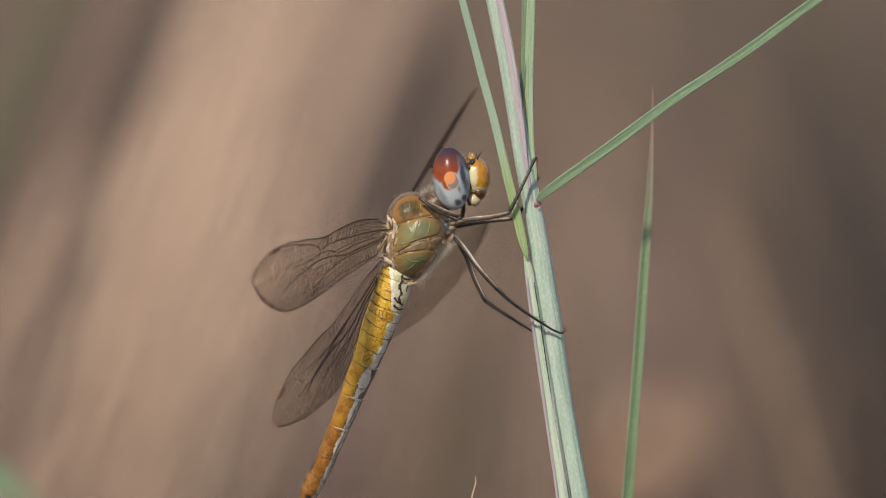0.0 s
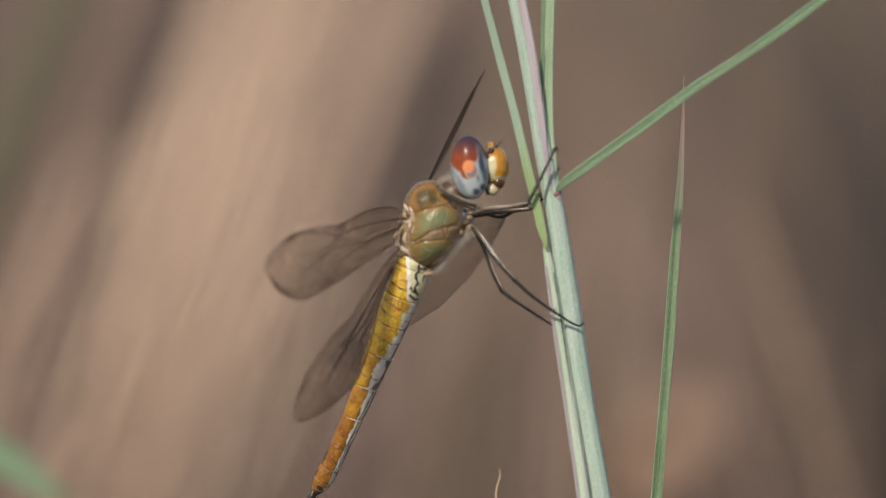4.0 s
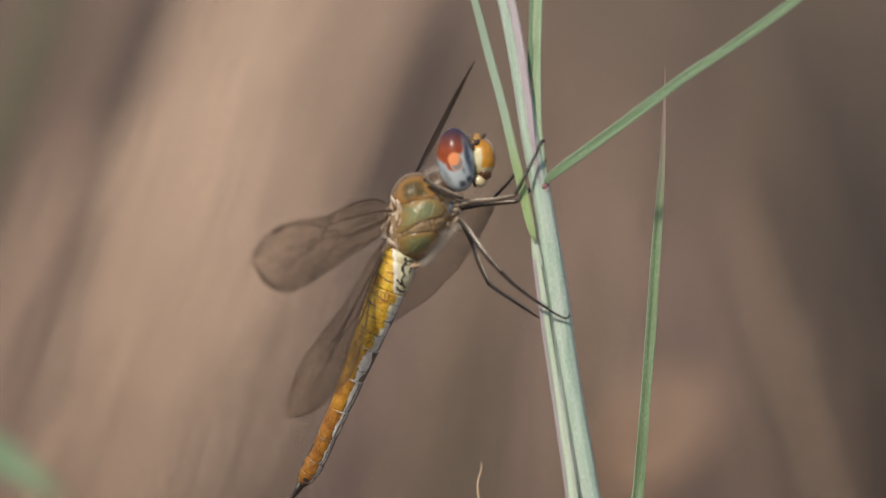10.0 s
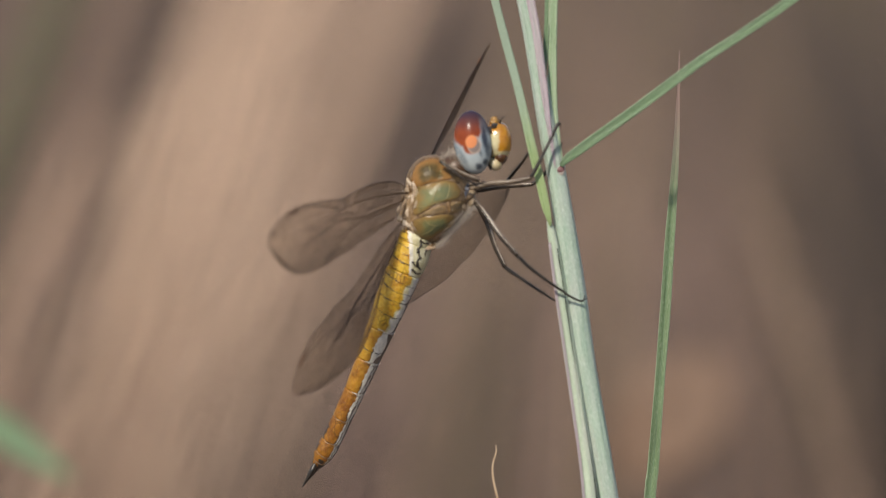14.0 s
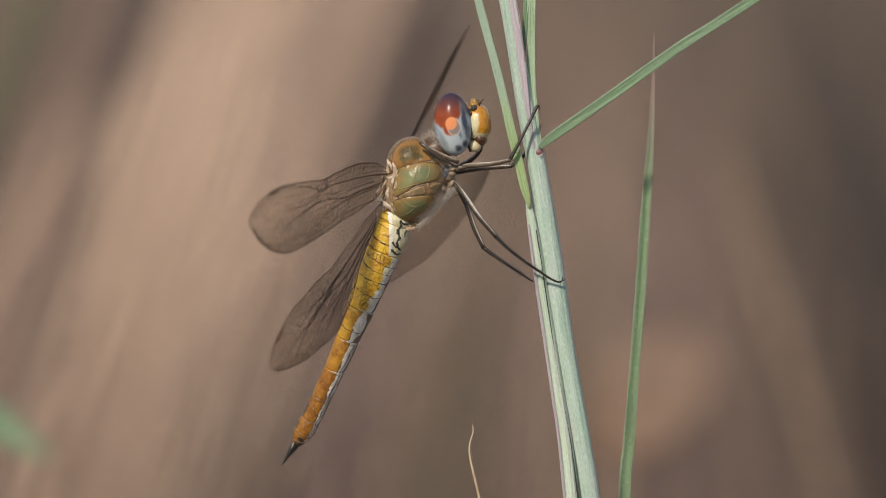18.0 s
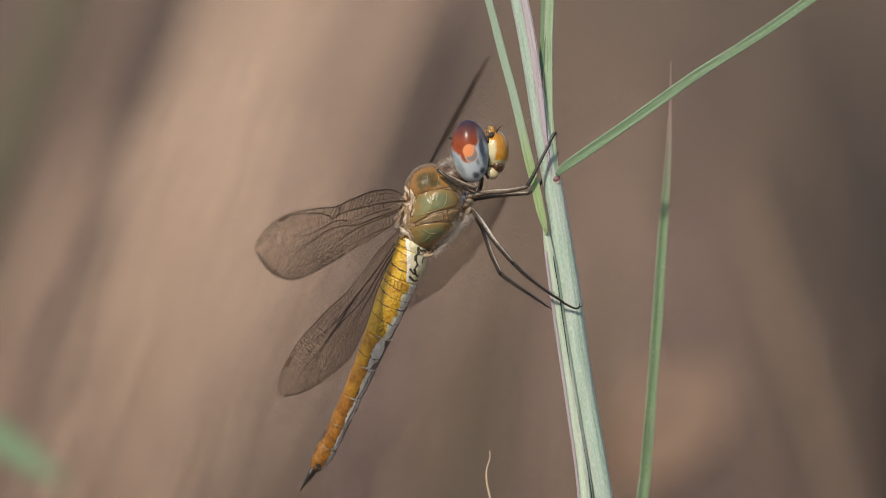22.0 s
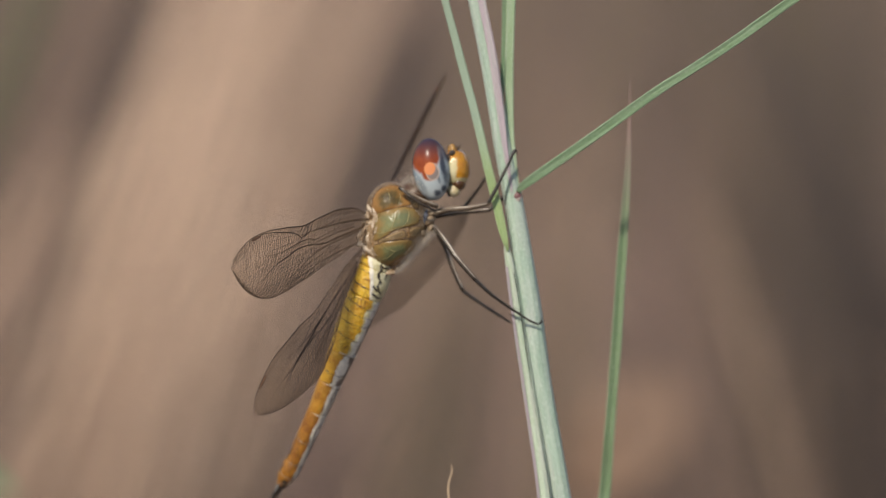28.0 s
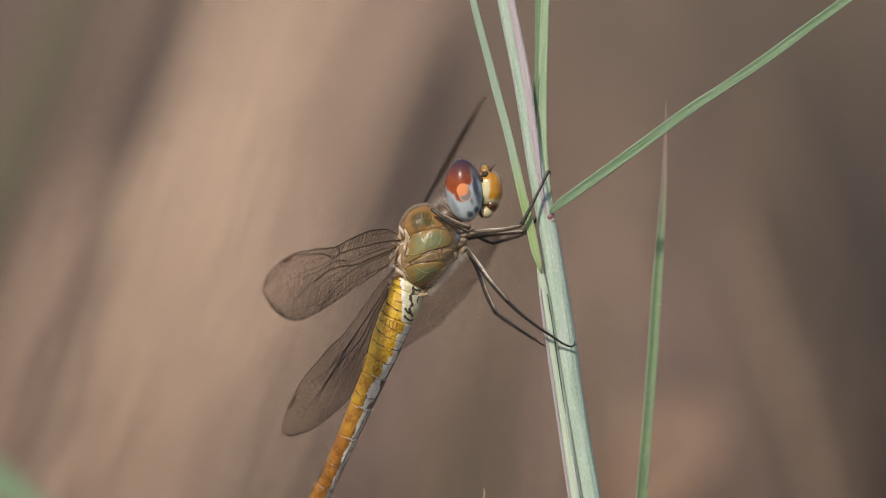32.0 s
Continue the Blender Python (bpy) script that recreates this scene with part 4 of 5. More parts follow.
        seg = part("segment", bm, (("amber", "amber", "amber", "amber_gold", "amber_rust", "amber_dark", "amber_dark", "amber_dark", "amber_dark", "amber_dark")[n], "pleura", "black_mark", "cream_side", "belly"), fly)
        lines = ((0.3, 0.8), (0.2, 0.45, 0.72, 0.97), (0.16, 0.30, 0.47, 0.72, 0.985), (0.40, 0.68, 0.985), (0.985,), (0.985,), (0.985,), (0.985,), (0.985,), ())[n]
        for f in lines:
            i = min(total, max(0, round(a + (b - a) * f)))
            bm = bmesh.new()
            edge = f > 0.98 and n >= 2
            part_way = not edge and rnd.random() < 0.35
            low, high = -100, (rnd.choice((-20, 10, 30)) if part_way else 101)
            if n < 2:
                high = min(high, int(-36 + 60 * (CUTS[n] + (CUTS[n + 1] - CUTS[n]) * f) / 0.168))
            if edge and n < 5:
                low = -10
            arc = [radians(q) for q in range(low, high, 5)]
            tilt, bow = rnd.uniform(-1.0, 1.0) + 1.0, rnd.uniform(1.5, 3.0)
            pts = [at(min(total, max(0, round(i + tilt * math.sin(q) + bow * (math.cos(q) - 1)))), q, 1.008) for q in arc]
            tube(bm, pts, [((1.0 if n < 5 else 0.6) if edge else 1.05) * S * (0.45 + 1.4 * abs(noise.noise((q * 2.3, n, f * 5)))) for q in arc], 5)
            part("segment_ring", bm, ("pleura" if n < 5 else "coxa") if edge else "black_mark", seg)
            if edge:
                bm = bmesh.new()
                pts = [at(min(total, i + 2), q, 1.0) for q in arc]
                tube(bm, pts, [0.7 * S * (0.5 + abs(noise.noise((q * 2.0, n, 9.0)))) for q in arc], 5)
                part("segment_ring", bm, "suture", seg)
        if n == 1:
            for marks in (((0.03, 14), (0.05, 22), (0.07, 18), (0.085, 24), (0.10, 34), (0.115, 30), (0.13, 42), (0.138, 58)), ((0.05, 62), (0.06, 52), (0.075, 48), (0.09, 52)),
                          ((0.02, 14), (0.03, 20), (0.035, 30), (0.03, 44), (0.034, 60)), ((0.118, 14), (0.128, 26), (0.132, 42), (0.13, 60)), ((0.143, 22), (0.150, 36), (0.152, 54), (0.148, 70))):
                bm = bmesh.new()
                run2 = spline(marks, 5)
                tube(bm, [at(round(q[0] * total), radians(q[1]), 1.004) for q in run2], [S * (1.5 if k else 0.4) * (1.0 + (4.5 if len(marks) > 6 else 1.8) * abs(noise.noise((k * 0.33, len(marks), 4)))) for k in range(len(run2))], 5)
                part("side_mark", bm, "black_mark", seg, "crooked black mark on the cream side")
    for shift in (-3, 3):
        bm = bmesh.new()
        rod(bm, [(538 + shift, 884, 7 + shift * 0.2, 4), (530 + shift * 0.6, 898, 7 + shift * 0.25, 4.6), (521, 912, 7.2 + shift * 0.25, 3.2), (512, 927, 7.4 + shift * 0.2, 0.5)], 4, 8)
        part("cercus", bm, "black_leg", fly, "dark pointed tail appendage")


build_abdomen()


def build_head():
    bm = bmesh.new()
    ball(bm, P(806, 322, 0), slant(8), (26 * S, 38 * S, 46 * S), 0, 14, 24)
    head = part("head", bm, "suture", fly, "rounded head", origin=HEAD)

    def sub(name, mats, *forms, label="", origin=None, rough=0.0):
        b = bmesh.new()
        for x, y, d, lean, w, deep, h in forms:
            ball(b, P(x, y, d), slant(lean), (w * S, deep * S, h * S), 0, 20, 32)
        for v in b.verts:
            q = v.co * 1500
            v.co += Vector((noise.noise(q), noise.noise(q + Vector((9, 0, 0))), noise.noise(q + Vector((0, 9, 0))))) * rough
        return part(name, b, mats, head, label, origin)

    for sign in (-1, 1):
        sub("eye", "compound_eye", (799, 316, sign * 2.0, -7, 33.5, 32, 56), label="glossy rust-red and pearl-grey compound eye", origin=P(797, 317, sign * 2.0))
        sub("mandible", "face_cream", (838, 353, sign * 0.92, 30, 13, 12.5, 11), label="smooth cream lobe below the face", rough=0.00004)
        bm = bmesh.new()
        rod(bm, [(828, 300, sign * 2.1, 2.4), (831, 318, sign * 2.3, 2.0), (831, 334, sign * 2.2, 2.4), (827, 350, sign * 1.9, 2.6), (832, 363, sign * 1.4, 2.2)], 5, 6)
        part("eye_seam", bm, "black_mark", head, "dark seam between eye and face")
        bm = bmesh.new()
        rod(bm, [(843, 288, sign * 1.0, 1.8), (846, 279, sign * 1.5, 1.2), (850, 272, sign * 2.0, 0.7), (856, 268, sign * 2.4, 0.3)], 4, 6)
        part("antenna", bm, "black_leg", head, "short black bristle antenna")
    bm = bmesh.new()
    ball(bm, P(843, 312, 0), slant(-4), (24.5 * S, 35 * S, 33 * S), 0, 26, 40, 0.84)
    for v in bm.verts:
        v.co += Vector((1, 1, 1)) * 0.00006 * noise.noise(v.co * 900)
    part("face", bm, "face_pattern", head, "bulging glossy amber-yellow face with cream sides", origin=P(843, 312, 0))
    sub("clypeus", "face_brown", (847, 340, 0, 20, 14, 27, 14), (842, 348, 0, 50, 10, 20, 12), label="dark brown glossy clypeus", rough=0.00008)
    sub("labrum", "face_brown", (843, 355, 0, 60, 6, 16, 10), rough=0.00008)
    sub("vertex", "face_amber", (836, 279, 0, 10, 9.5, 16, 10), label="small amber bump between the eyes", rough=0.00016)
    sub("face_band", "black_mark", (836, 288, 0, 40, 8, 33, 9.5), (829, 296, 0, 0, 6, 36, 10), label="dark seam between eyes and face", rough=0.00014)
    rnd = random.Random(12)
    bm = bmesh.new()
    for _ in range(40):
        x, y, d = 837 + rnd.gauss(0, 5), 277 + rnd.gauss(0, 5), rnd.uniform(-1.3, 1.3)
        tube(bm, [P(x, y, d), P(x + rnd.uniform(-3, 5), y - rnd.uniform(3, 8), d + rnd.uniform(-0.3, 0.3))], [0.35 * S, 0.1 * S], 3)
    tagged(part("bristles", bm, "black_leg", head, "short black bristles on the crown"), kind="stuff")
    bm = bmesh.new()
    for _ in range(420):
        x, y = 775 + rnd.gauss(0, 7), 350 + rnd.gauss(0, 12)
        d = rnd.uniform(-3.6, 2.5)
        tube(bm, [P(x, y, d), P(x - rnd.uniform(4, 14), y - rnd.uniform(-2, 13), d + rnd.uniform(-0.4, 0.4))], [0.22 * S, 0.08 * S], 3)
    tagged(part("hair", bm, "hair", head, "pale hairs on the nape"), kind="stuff")
    return head


head = build_head()


def limb(name, segs, label):
    """A leg in three parts: femur, then tibia, then foot, each a tapered rod with bristles on the tibia."""
    made = None
    rnd = random.Random(sum(int(s[0][0][0]) for s in segs))
    out = []
    for i, (pts, mat) in enumerate(segs):
        bm = bmesh.new()
        rod(bm, pts, 6, 8)
        if i == 1:
            run = spline(pts, 10)
            for q in run[2:-2]:
                a = rnd.uniform(0.6, 1.1) * rnd.choice((-1, 1))
                tx, ty = pts[-1][0] - pts[0][0], pts[-1][1] - pts[0][1]
                n = math.hypot(tx, ty)
                wx, wy = (tx * math.cos(a) - ty * math.sin(a)) / n, (tx * math.sin(a) + ty * math.cos(a)) / n
                tube(bm, [P(*q[:3]), P(q[0] + wx * 9, q[1] + wy * 9, q[2] + rnd.uniform(-0.4, 0.4))], [0.5 * S, 0.15 * S], 3)
        if i == 2:
            (xa, ya, da, ra), (xb, yb, db, rb) = pts[-2], pts[-1]
            rod(bm, [(xa, ya, da, ra * 0.7), (xa + (xb - xa) * 0.4 + 3, ya + (yb - ya) * 0.4 + 2, da, ra * 0.6), (xb + 5, yb + 3, db, 0.3)], 3, 5)
        ob = part((name, "tibia", "foot")[i], bm, mat, fly if made is None else made, label if i == 0 else "", origin=P(*pts[0][:3]))
        made = made or ob
        out.append(ob)
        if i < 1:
            # pale upper edge of the limb with its highlight painted in, towards the light
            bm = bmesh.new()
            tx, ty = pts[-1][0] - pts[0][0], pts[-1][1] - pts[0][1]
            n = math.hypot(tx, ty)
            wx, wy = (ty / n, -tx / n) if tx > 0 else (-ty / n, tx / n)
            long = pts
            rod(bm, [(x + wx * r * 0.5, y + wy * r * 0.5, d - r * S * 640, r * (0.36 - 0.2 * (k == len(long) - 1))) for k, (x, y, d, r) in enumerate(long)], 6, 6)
            part("streak", bm, "leg_streak", ob, "pale tan upper edge with painted highlight")
    return out


limb("leg", ((((802, 398, -1.5, 5), (830, 388, -2.5, 4.6), (870, 384, -3, 4.4), (903, 376, -3, 3.6)), "pale_leg"),
             (((902, 375, -3, 3.6), (915, 350, -3, 3), (930, 318, -2.8, 2.5), (940, 298, -2.6, 2.4)), "black_leg"),
             (((939, 299, -2.6, 2.2), (946, 283, -2.4, 3.2), (951, 279, -2.4, 1.6), (947, 285, -2.2, 1.2)), "black_leg")), "near middle leg reaching up the stem")
limb("leg", ((((806, 400, 1.5, 5), (850, 393, 1.5, 4), (888, 389, 1.5, 3.8), (906, 387, 1.2, 3.4)), "brown_leg"),
             (((905, 387, 1.2, 3.2), (925, 370, 1.6, 2.8), (940, 340, 1.8, 2.3)), "black_leg"),
             (((940, 341, 1.8, 2.2), (950, 320, 1.5, 2), (952, 308, 1.3, 1)), "black_leg")), "far middle leg behind the leaf")
limb("leg", ((((803, 418, -1.5, 4.6), (822, 440, -3, 5), (850, 478, -4.5, 4.6), (882, 514, -5, 4)), "brown_leg"),
             (((881, 513, -5, 3.6), (905, 535, -4.5, 2.9), (940, 560, -3.5, 2.4), (962, 574, -2.8, 2.2)), "black_leg"),
             (((961, 573, -2.8, 2.2), (976, 583, -2.4, 2), (992, 590, -2.0, 1.8), (999, 588, -1.8, 1.6), (1001, 580, -1.6, 0.8)), "black_leg")), "near hind leg hooked on the stem")
limb("leg", ((((808, 424, 1.0, 4.4), (826, 455, 0.6, 4.6), (842, 498, 0.2, 4.4), (860, 534, 0, 4)), "brown_leg"),
             (((859, 533, 0, 3.6), (885, 551, 0, 2.9), (915, 570, 0, 2.4), (930, 579, 0, 2.1)), "black_leg"),
             (((929, 578, 0, 2.1), (940, 586, 0, 1.8), (948, 590, 0.2, 1.3)), "black_leg")), "far hind leg gripping the sheath")
groom = limb("foreleg", ((((816, 388, 3.6, 4.2), (832, 385, 3.3, 4), (848, 378, 3.0, 3.6), (858, 370, 2.8, 3.2)), "brown_leg"),
                         (((857, 371, 2.8, 3), (866, 350, 2.2, 2.6), (874, 330, 1.6, 2.4), (879, 314, 1.0, 2)), "black_leg"),
                         (((879, 315, 1.0, 1.9), (881, 304, 0.7, 1.6), (878, 295, 0.4, 0.8)), "black_leg")), "far foreleg cleaning the face")
fore = limb("foreleg", ((((810, 382, -2.5, 4.4), (790, 375, -3.4, 4.4), (765, 363, -4.0, 4), (741, 349, -4.2, 3.4)), "pale_leg"),
                        (((742, 350, -4.3, 3.0), (758, 362, -4.8, 2.6), (778, 376, -4.9, 2.4), (794, 384, -4.6, 2)), "brown_leg"),
                        (((793, 383, -4.6, 1.9), (806, 389, -4.4, 1.7), (820, 384, -4.2, 0.8)), "black_leg")), "near foreleg folded up behind the head")


def wing(base, tip, lead, trail, deep, label, far=False, sweep=0.0, seed=1, fine=False, lines=(), net=1.0):
    """One wing: a corrugated clear membrane, its net of veins and the dark cell near the tip. lead and trail: offsets of
    its two edges from the axis at parts of its length; deep: mm by which the trailing edge lies farther off;
    lines: its main veins, each a thickness and plan points; net: how strong the fine veins are."""
    ax, ay = tip[0] - base[0], tip[1] - base[1]
    n = math.hypot(ax, ay)
    ux, uy = ax / n, ay / n
    px, py = -uy, ux
    if py < 0:
        px, py = -px, -py

    def raw(table, s):
        for (s0, o0), (s1, o1) in zip(table, table[1:]):
            if s <= s1:
                f = (s - s0) / (s1 - s0)
                f = f * f * (3 - 2 * f) * 0.5 + f * 0.5
                return o0 + (o1 - o0) * f
        return table[-1][1]

    def edge(table, s):
        """The edge's offset, with its corners rounded off."""
        h = 0.035 * min(1.0, s / 0.07, (1 - s) / 0.07)
        return sum(raw(table, s + h * k) for k in (-1, -0.5, 0, 0.5, 1)) / 5

    def at(s, c, lift=0.0):
        o = edge(lead, s) * (1 - c) + edge(trail, s) * c
        along = s * n + sweep * c * (1 - s)
        d = base[2] + (tip[2] - base[2]) * s ** 1.05 + deep * c * (0.35 + 0.65 * min(1, 4 * s * (1.15 - s) + 0.2)) + 0.16 * math.sin(c * 16) * (1 - 0.6 * c) - lift
        return P(base[0] + ux * along + px * o, base[1] + uy * along + py * o, d)

    bm = bmesh.new()
    rows, cols = 44, 22
    grid = [[bm.verts.new(at(i / rows, k / cols)) for k in range(cols + 1)] for i in range(rows + 1)]
    for a, b in zip(grid, grid[1:]):
        for k in range(cols):
            bm.faces.new((a[k], a[k + 1], b[k + 1], b[k]))
    w = part("wing", bm, "wing_membrane", fly, label, origin=P(*base))
    rnd = random.Random(seed)
    bm = bmesh.new()
    levels = (0, 0.085, 0.17, 0.25, 0.33, 0.39, 0.44, 0.49, 0.54, 0.59, 0.64, 0.69, 0.73, 0.77, 0.81, 0.85, 0.885, 0.92, 0.95, 0.975, 1)
    thin = net
    slant_by = (0.021 if net < 1.2 else 0.006) if lines else -0.008
    strong = {0: 1.3, 20: 0.8} if lines else {0: 1.25, 1: 0.5, 2: 1.6, 4: 1.35, 7: 0.7, 9: 1.35, 12: 0.6, 20: 1.0, 26: 1.2}
    if fine:
        levels = (0, 0.05, 0.10, 0.145, 0.19, 0.235, 0.28, *(0.28 + 0.036 * k for k in range(1, 20)), 1)
    last = len(levels) - 1
    starts = {k: 0.0 if k < 3 else 0.02 + 0.13 * ((k * 7) % 5) / 5 for k in range(last + 1)} if fine else {1: 0.0, 2: 0.0, 3: 0.44, 4: 0.06, 5: 0.34, 6: 0.52, 7: 0.24, 8: 0.5, 9: 0.08, 10: 0.38, 11: 0.52, 12: 0.3, 13: 0.46, 14: 0.22, 15: 0.5, 16: 0.4, 17: 0.55, 18: 0.3, 19: 0.45}
    ends = {} if lines else {1: 0.46}

    def slim(s):
        return min(1.0, max(0.5, (edge(trail, s) - edge(lead, s)) / 70)) if not far else 0.6 if fine else 0.9

    def c_at(i, s):
        c = levels[i]
        if not far and i < last:
            c += {1: 0.06, 2: 0.15, 4: 0.20, 7: 0.10, 9: 0.08}.get(i, 0) * max(0, 1 - s / 0.46)
        if 2 < i < last:
            c += (0.30 if far else 0.86) * s ** 2.2 * c * (1 - c)
            c += (0.006 if i > 4 and i not in (7, 9) else 0) * math.sin(s * 185 + i * 3.14)
        return min(1, max(0, c))

    def branch(i, s0, s):
        f = min(1.0, (s - s0) / 0.09) if 0 < i < last and s0 > 0.1 else 1.0
        f = f * f * (3 - 2 * f)
        return c_at(i - 1, s) * (1 - f) + c_at(i, s) * f

    for i in range(last + 1):
        s0, s1 = (0 if i == last else starts.get(i, 0)), ends.get(i, 1.0 if i in (0, last) else 0.985)
        steps = 90
        pts = [at(s0 + (s1 - s0) * k / steps, branch(i, s0, s0 + (s1 - s0) * k / steps), 0.03) for k in range(steps + 1)]
        r = strong.get(i, 0.5 if far else 0.46 * thin) * S
        tube(bm, pts, [r * (1.25 - 0.95 * k / steps) * slim(s0 + (s1 - s0) * k / steps) for k in range(steps + 1)], 4)
    s = 0.03
    while s < 0.975:
        inner = s < 0.46 and not far
        live = [i for i in range(last + 1) if s > starts.get(i, 0) + (0.06 if starts.get(i, 0) > 0.1 else 0) and s < ends.get(i, 1.0) and not (inner and i == 1)]
        for m, (a, b) in enumerate(zip(live, live[1:])):
            q = min(0.985, s + (0.008 if m % 2 else 0) + rnd.uniform(-0.003, 0.003))
            lean = (rnd.uniform(-0.004, 0.004) + slant_by) if a > 1 or not inner else (0.05 if lines and net < 1.2 else 0.022)
            gap = bool(lines) and inner and 0.20 < c_at(a, q) < 0.50
            if rnd.random() > (0.55 if gap else 0.04):
                r = (1.0 if a < 2 else 0.86 * thin) if inner else (0.62 if a < 2 else 0.70 - 0.12 * s) * thin
                tube(bm, [at(q, c_at(a, q), 0.03), at(max(0, min(1, q + lean)), c_at(b, max(0, min(1, q + lean))), 0.03)], [r * S * slim(s)] * 2, 3)
        s += (0.0165 if far else 0.024 if inner else 0.0135) * rnd.uniform(0.88, 1.12)
    if not lines:
        tube(bm, [at(0.46, 0, 0.04), at(0.452, 0.06, 0.04), at(0.44, 0.17, 0.04)], [1.7 * S, 1.5 * S, 1.2 * S], 5)
    for thick, *way in lines:
        run = spline(way, 8)
        pts = []
        for x, y in run:
            s = min(1, max(0, ((x - base[0]) * ux + (y - base[1]) * uy) / n))
            o = (x - base[0]) * px + (y - base[1]) * py
            pts.append(at(s, min(1, max(0, (o - edge(lead, s)) / max(1, edge(trail, s) - edge(lead, s)))), 0.05))
        tube(bm, pts, [thick * S * (1.1 - 0.6 * k / len(pts)) for k in range(len(pts))], 5)
    part("vein_net", bm, "vein", w, "fine dark brown net of veins")
    bm = bmesh.new()
    pts = [at((0.73 if lines and net < 1.2 else 0.80) + 0.075 * k / 8, 0.035, 0.05) for k in range(9)]
    tube(bm, pts, [S * q for q in (0.8, 2, 2.6, 2.8, 2.8, 2.8, 2.6, 2, 0.8)], 6, 0, 0.4)
    part("wing_spot", bm, "stigma", w, "brown wing spot")
    return w


wings = [
    wing((685, 402, -1.5), (441, 495, -26), ((0, -5), (0.06, -23), (0.18, -30), (0.32, -27), (0.43, -22), (0.54, -30), (0.70, -37), (0.80, -34), (0.90, -22), (0.96, -10), (1, 4)),
         ((0, 14), (0.14, 40), (0.36, 54), (0.55, 68), (0.70, 77), (0.80, 80), (0.88, 75), (0.95, 58), (0.985, 36), (1, 8)), 1.0, "near clear forewing with dark veins", seed=1, net=0.85,
         lines=((1.45, (688, 406), (664, 409), (638, 414), (611, 422), (584, 431), (568, 442)), (1.5, (577, 421), (579, 429), (577, 436), (568, 442)),
                (1.2, (568, 442), (559, 436), (541, 433), (508, 435), (488, 441)), (0.9, (568, 442), (566, 447), (561, 452)),
                (1.0, (662, 421), (649, 425), (628, 433), (608, 443), (590, 452)), (1.1, (591, 446), (586, 444), (578, 445), (564, 451), (544, 463), (531, 470), (505, 477)),
                (1.35, (680, 420), (658, 430), (631, 441), (611, 451), (588, 454), (564, 461), (541, 478), (514, 501), (498, 524)),
                (0.9, (676, 426), (650, 438), (626, 449), (605, 461), (577, 484), (560, 504), (536, 522), (505, 531)), (0.8, (664, 452), (631, 468), (600, 487), (571, 508), (541, 528)))),
    wing((678, 462, -1.5), (480, 755, -19), ((0, -4), (0.13, -10), (0.40, -10), (0.51, -19), (0.72, -26), (0.88, -19), (0.96, -10), (1, 2)),
         ((0, 6), (0.12, 12), (0.25, 22), (0.52, 54), (0.66, 63), (0.78, 53), (0.90, 38), (0.97, 20), (1, 4)), 4.0, "near clear hindwing with dark veins", seed=2, net=1.25,
         lines=((1.3, (668, 483), (638, 532), (606, 579), (576, 622), (553, 645), (529, 665)), (1.35, (667, 492), (643, 535), (619, 582), (589, 619), (563, 652), (536, 709), (529, 735)),
                (1.3, (606, 579), (584, 618), (560, 660), (535, 694), (512, 728)), (1.2, (668, 498), (646, 539), (629, 579), (603, 622), (576, 662), (549, 722), (539, 748)),
                (1.0, (629, 579), (612, 615), (590, 655), (566, 700), (553, 735)), (1.0, (650, 545), (640, 585), (619, 622), (596, 649), (576, 695), (569, 719)))),
    wing((722, 352, 5), (846, 149, 27), ((0, -2), (0.4, -4.5), (0.7, -4), (1, 0)), ((0, 2), (0.3, 6), (0.7, 4), (1, 1)), 8.0, "far forewing standing almost edge-on", far=True, seed=3),
    wing((700, 450, 5), (866, 388, 27), ((0, -6), (0.5, -10), (0.9, -8), (1, 0)), ((0, 140), (0.3, 124), (0.55, 96), (0.75, 64), (0.88, 36), (0.96, 16), (1, 2)), 2.0, "far clear hindwing behind the abdomen", far=True, sweep=-70, seed=4, fine=True),
]


# ---- what moves ----
BEND, BEND_Y = P(1126, 4200, 0), 4200


def leaning(thing, foot, units, low=GY):
    """The pose of a thing whose stem leans so many plan units to its left at the node's height, about a point at height low."""
    turn = Matrix.Rotation(units / (low - 361), 4, -FWD)
    foot = Vector(foot)
    return Matrix.Translation(foot) @ turn @ Matrix.Translation(ORIGIN[thing.name] - foot)


